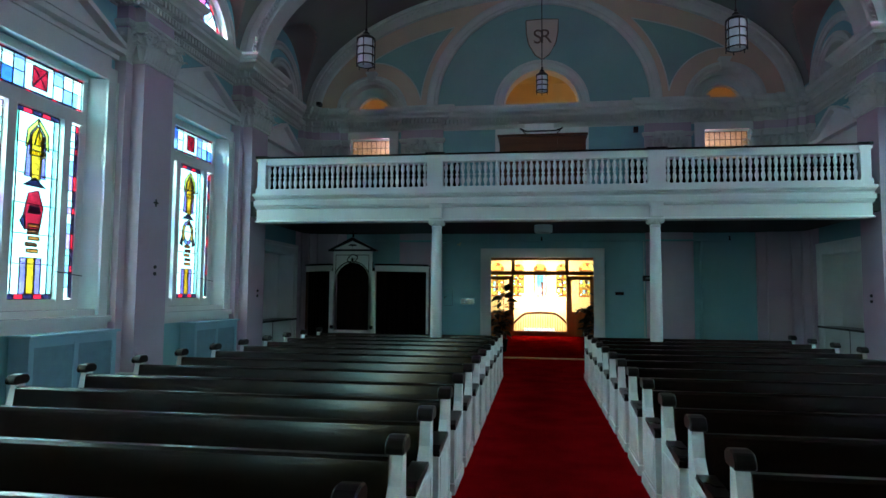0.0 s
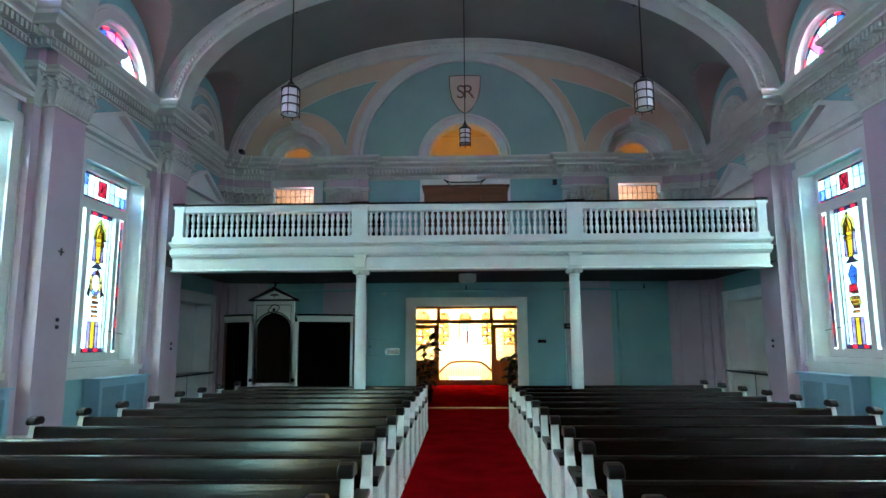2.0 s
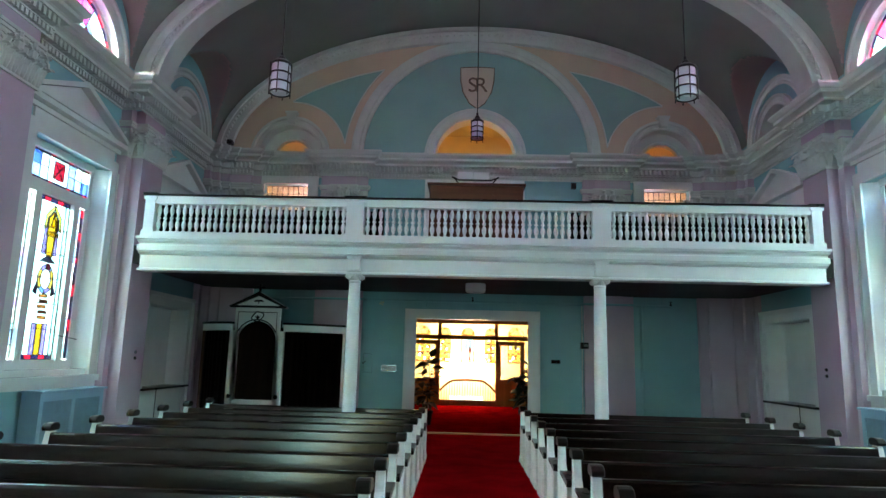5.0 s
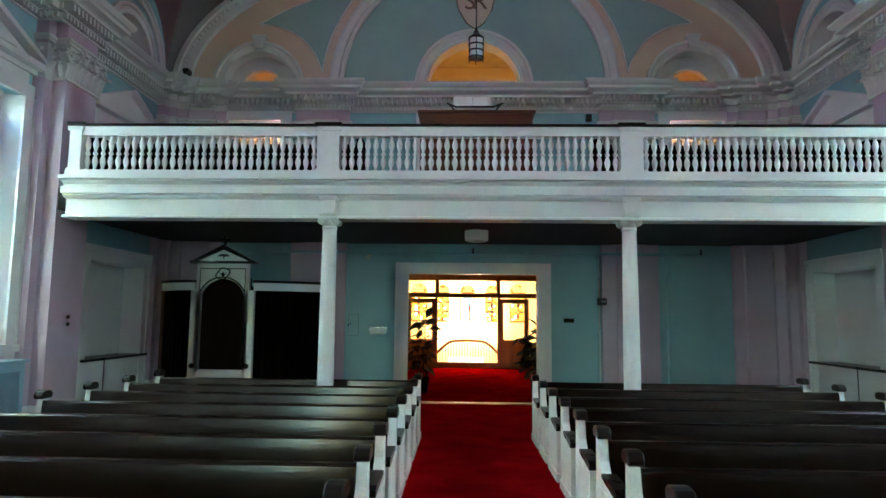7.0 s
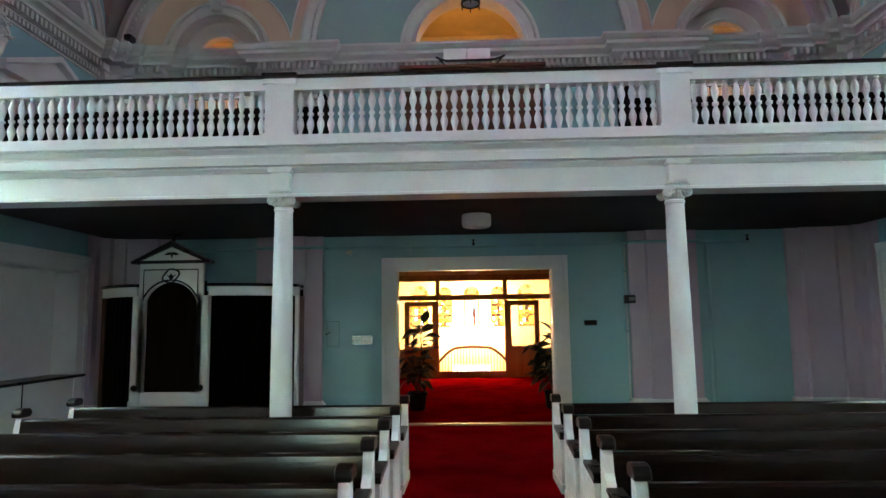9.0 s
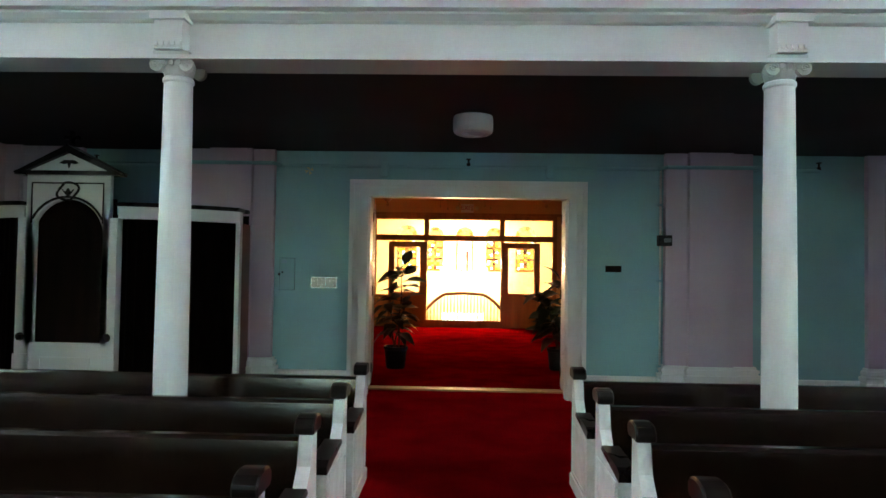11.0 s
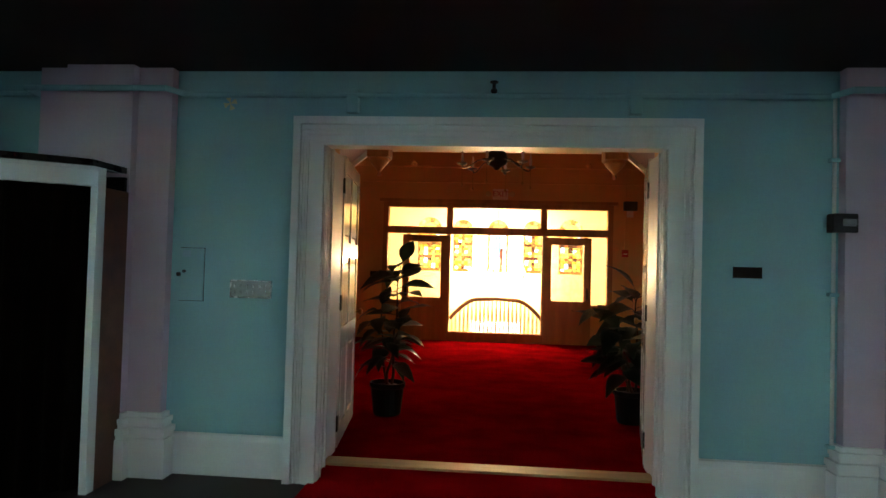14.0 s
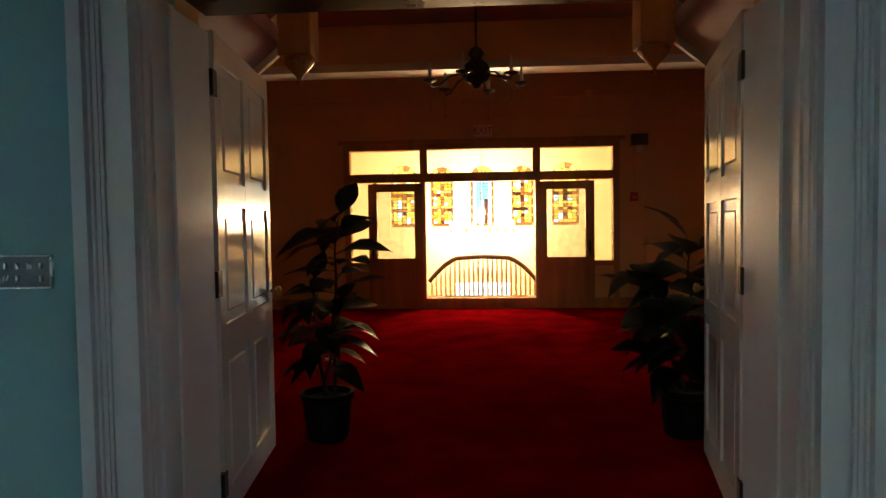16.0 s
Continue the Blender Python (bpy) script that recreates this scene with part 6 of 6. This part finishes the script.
part("back_panel", finish(b), M["curtain"], cf, "dark inner lining")

# ---- small things on the end wall ----
WY = WALL_Y
b = bmesh.new()
zz = 2.60
tube(b, [(-4.30, WY - 0.04, zz), (-3.2, WY - 0.04, zz), (-3.18, WY - 0.20, zz), (-2.18, WY - 0.20, zz), (-2.12, WY - 0.04, zz), (2.12, WY - 0.04, zz), (2.18, WY - 0.20, zz), (3.18, WY - 0.20, zz), (3.2, WY - 0.04, zz), (3.9, WY - 0.04, zz)], 0.022, 8)
tagged(setting("sprinkler_pipe", finish(b), M["blue"], "painted sprinkler pipe under the gallery"), category="pipe")
for x in (-4.28, 0.0, 3.9):
    ob = thing("sprinkler_head", (x, WY - 0.04, 2.61), "small dark sprinkler head on the pipe", "sprinkler")
    b = bmesh.new()
    lathe(b, [(0.022, 0.0), (0.022, 0.03), (0.012, 0.04), (0.012, 0.07), (0.028, 0.075), (0.028, 0.085), (0, 0.086)], 10)
    part("head", finish(b), M["iron"], ob)
for x in (-0.95, 0.92):
    ob = thing("pipe_bracket", (x, WY, 2.54), "blue painted pipe bracket", "bracket")
    part("plate", rbox(-0.04, 0.04, -0.06, 0.005, -0.06, 0.10, 0.006), M["blue"], ob)
ob = thing("conduit", (2.16, WY, 0), "thin painted conduit with clips", "conduit")
b = bmesh.new()
tube(b, [(0, -0.025, 0.0), (0, -0.025, 2.60)], 0.012, 8)
part("tube", finish(b), M["plaster"], ob)
for z in (0.4, 1.35, 2.2):
    part("clip", rbox(-0.03, 0.03, -0.04, 0.0, z - 0.012, z + 0.012, 0.003), M["blue"], ob)
b = bmesh.new()
tube(b, [(3.32, WY - 0.03, 0.0), (3.32, WY - 0.03, 2.60)], 0.03, 10)
tagged(setting("riser_pipe", finish(b), M["blue"], "painted riser pipe beside the pilaster"), category="pipe")
ob = thing("alarm_strobe", (2.20, WY - 0.04, 1.80), "dark fire alarm strobe with clear lens", "alarm")
part("case", rbox(-0.075, 0.075, -0.05, 0.04, -0.06, 0.06, 0.01), M["iron"], ob)
part("lens", rbox(-0.02, 0.06, -0.065, -0.049, -0.02, 0.025, 0.006), M["steel"], ob, "clear lens")
ob = thing("door_plaque", (1.645, WY, 1.475), "small dark plaque on the blue wall", "sign")
part("plate", rbox(-0.088, 0.088, -0.018, 0.005, -0.036, 0.036, 0.003), M["bench"], ob)
ob = thing("switch_plate", (-1.625, WY, 1.27), "wide steel switch plate with rows of switches", "switch")
part("plate", rbox(-0.145, 0.145, -0.010, 0.005, -0.06, 0.06, 0.004), M["steel"], ob)
for x0, x1, z0, z1 in ((-0.145, 0.145, 0.053, 0.062), (-0.145, 0.145, -0.062, -0.053), (-0.147, -0.138, -0.053, 0.053), (0.138, 0.147, -0.053, 0.053)):
    part("rim", rbox(x0, x1, -0.015, 0.004, z0, z1, 0.002), M["chrome"], ob, "bright bevelled rim")
for r in range(2):
    for k in range(6):
        if r == 0 and k == 4:
            continue
        part("switch", rbox(-0.114 + 0.044 * k, -0.106 + 0.044 * k, -0.026, -0.0095, -0.034 + 0.045 * r, -0.012 + 0.045 * r, 0.002), M["chrome"], ob, "steel toggle")
ob = thing("electrical_box", (-2.05, WY, 1.36), "flush blue painted cabinet door with lock", "cabinet")
part("door", rbox(-0.085, 0.085, -0.014, 0.005, -0.18, 0.18, 0.006), M["blue"], ob)
part("frame_gap", rbox(-0.089, 0.089, -0.003, 0.004, -0.184, 0.184, 0.001), M["iron"], ob, "dark gap round the door")
part("latch", rbox(-0.10, -0.075, -0.03, -0.01, -0.015, 0.012, 0.003), M["iron"], ob)
part("name_plate", rbox(-0.065, -0.005, -0.02, -0.013, 0.12, 0.165, 0.002), M["radiator"], ob)
b = bmesh.new()
lathe(b, [(0.012, -0.022), (0.012, -0.013)], 10, (-0.05, 0, 0.02), "y")
part("lock", finish(b), M["iron"], ob)
ob = thing("paper_cross", (-1.82, WY, 2.55), "small pale yellow paper cross stuck on the wall", "decoration")
b = bmesh.new()
for a in (20, 110, 200, 290):
    t = radians(a)
    prism(b, [(0.0, 0.0), (0.05 * math.cos(t + 0.4), 0.05 * math.sin(t + 0.4)), (0.05 * math.cos(t - 0.4), 0.05 * math.sin(t - 0.4))], lambda u, d, v: (u, d, v), -0.004 - 0.0002 * a / 90, 0.0)
part("paper", finish(b), M["yellow"], ob)
# crosses, switches and holy-water stoups on the pilasters
for s in (-1, 1):
    for k, y in enumerate(PIER_YS[:3]):
        px = s * (WALL_X - 0.33)
        ob = thing("wall_cross", (px, y + 0.02, 2.62), "small dark metal cross on the pilaster", "cross", "crosses on the pilasters", turn=90 if s < 0 else -90)
        if k:
            b = bmesh.new()
            box(b, -0.012, 0.012, -0.012, 0.002, -0.05, 0.05)
            box(b, -0.05, 0.05, -0.0115, 0.002, -0.012, 0.012)
            part("cross_bar", finish(b), M["iron"], ob)
        else:
            bpy.data.objects.remove(ob)
        ob = thing("light_switch", (px, y + 0.05, 1.72 if k else 1.42), "pair of dark round switches on the pilaster", "switch", "switches on the pilasters", turn=90 if s < 0 else -90)
        for z in (-0.045, 0.045):
            b = bmesh.new()
            lathe(b, [(0.022, -0.02), (0.025, -0.01), (0.025, 0.003)], 12, (0, 0, z), "y")
            part("button", finish(b), M["iron"], ob)
    ob = thing("stoup", (s * (WALL_X - 0.16), 11.36, 1.30), "small dark metal holy-water stoup on the pilaster", "stoup", "stoups", turn=90 if s < 0 else -90)
    b = bmesh.new()
    prism(b, [(-0.10, 0.08), (0.10, 0.08), (0.09, 0.02), (0.035, -0.01), (0.025, -0.09), (-0.025, -0.09), (-0.035, -0.01), (-0.09, 0.02)], lambda u, d, v: (u, d, v), -0.05, 0.003)
    part("bowl", finish(b), M["iron"], ob)
# ceiling sprinklers in the vault
for x, y in ((-1.3, 11.9), (1.1, 11.9), (-3.3, 11.6), (3.3, 11.6)):
    z = vault_z(x, y)[0]
    ob = thing("vault_sprinkler", (x, y, z), "small dark sprinkler head in the vault", "sprinkler", "sprinklers in the vault")
    b = bmesh.new()
    lathe(b, [(0.05, 0.02), (0.045, -0.02), (0.015, -0.03), (0.015, -0.07), (0.035, -0.075), (0.0, -0.085)], 10)
    part("head", finish(b), M["iron"], ob)
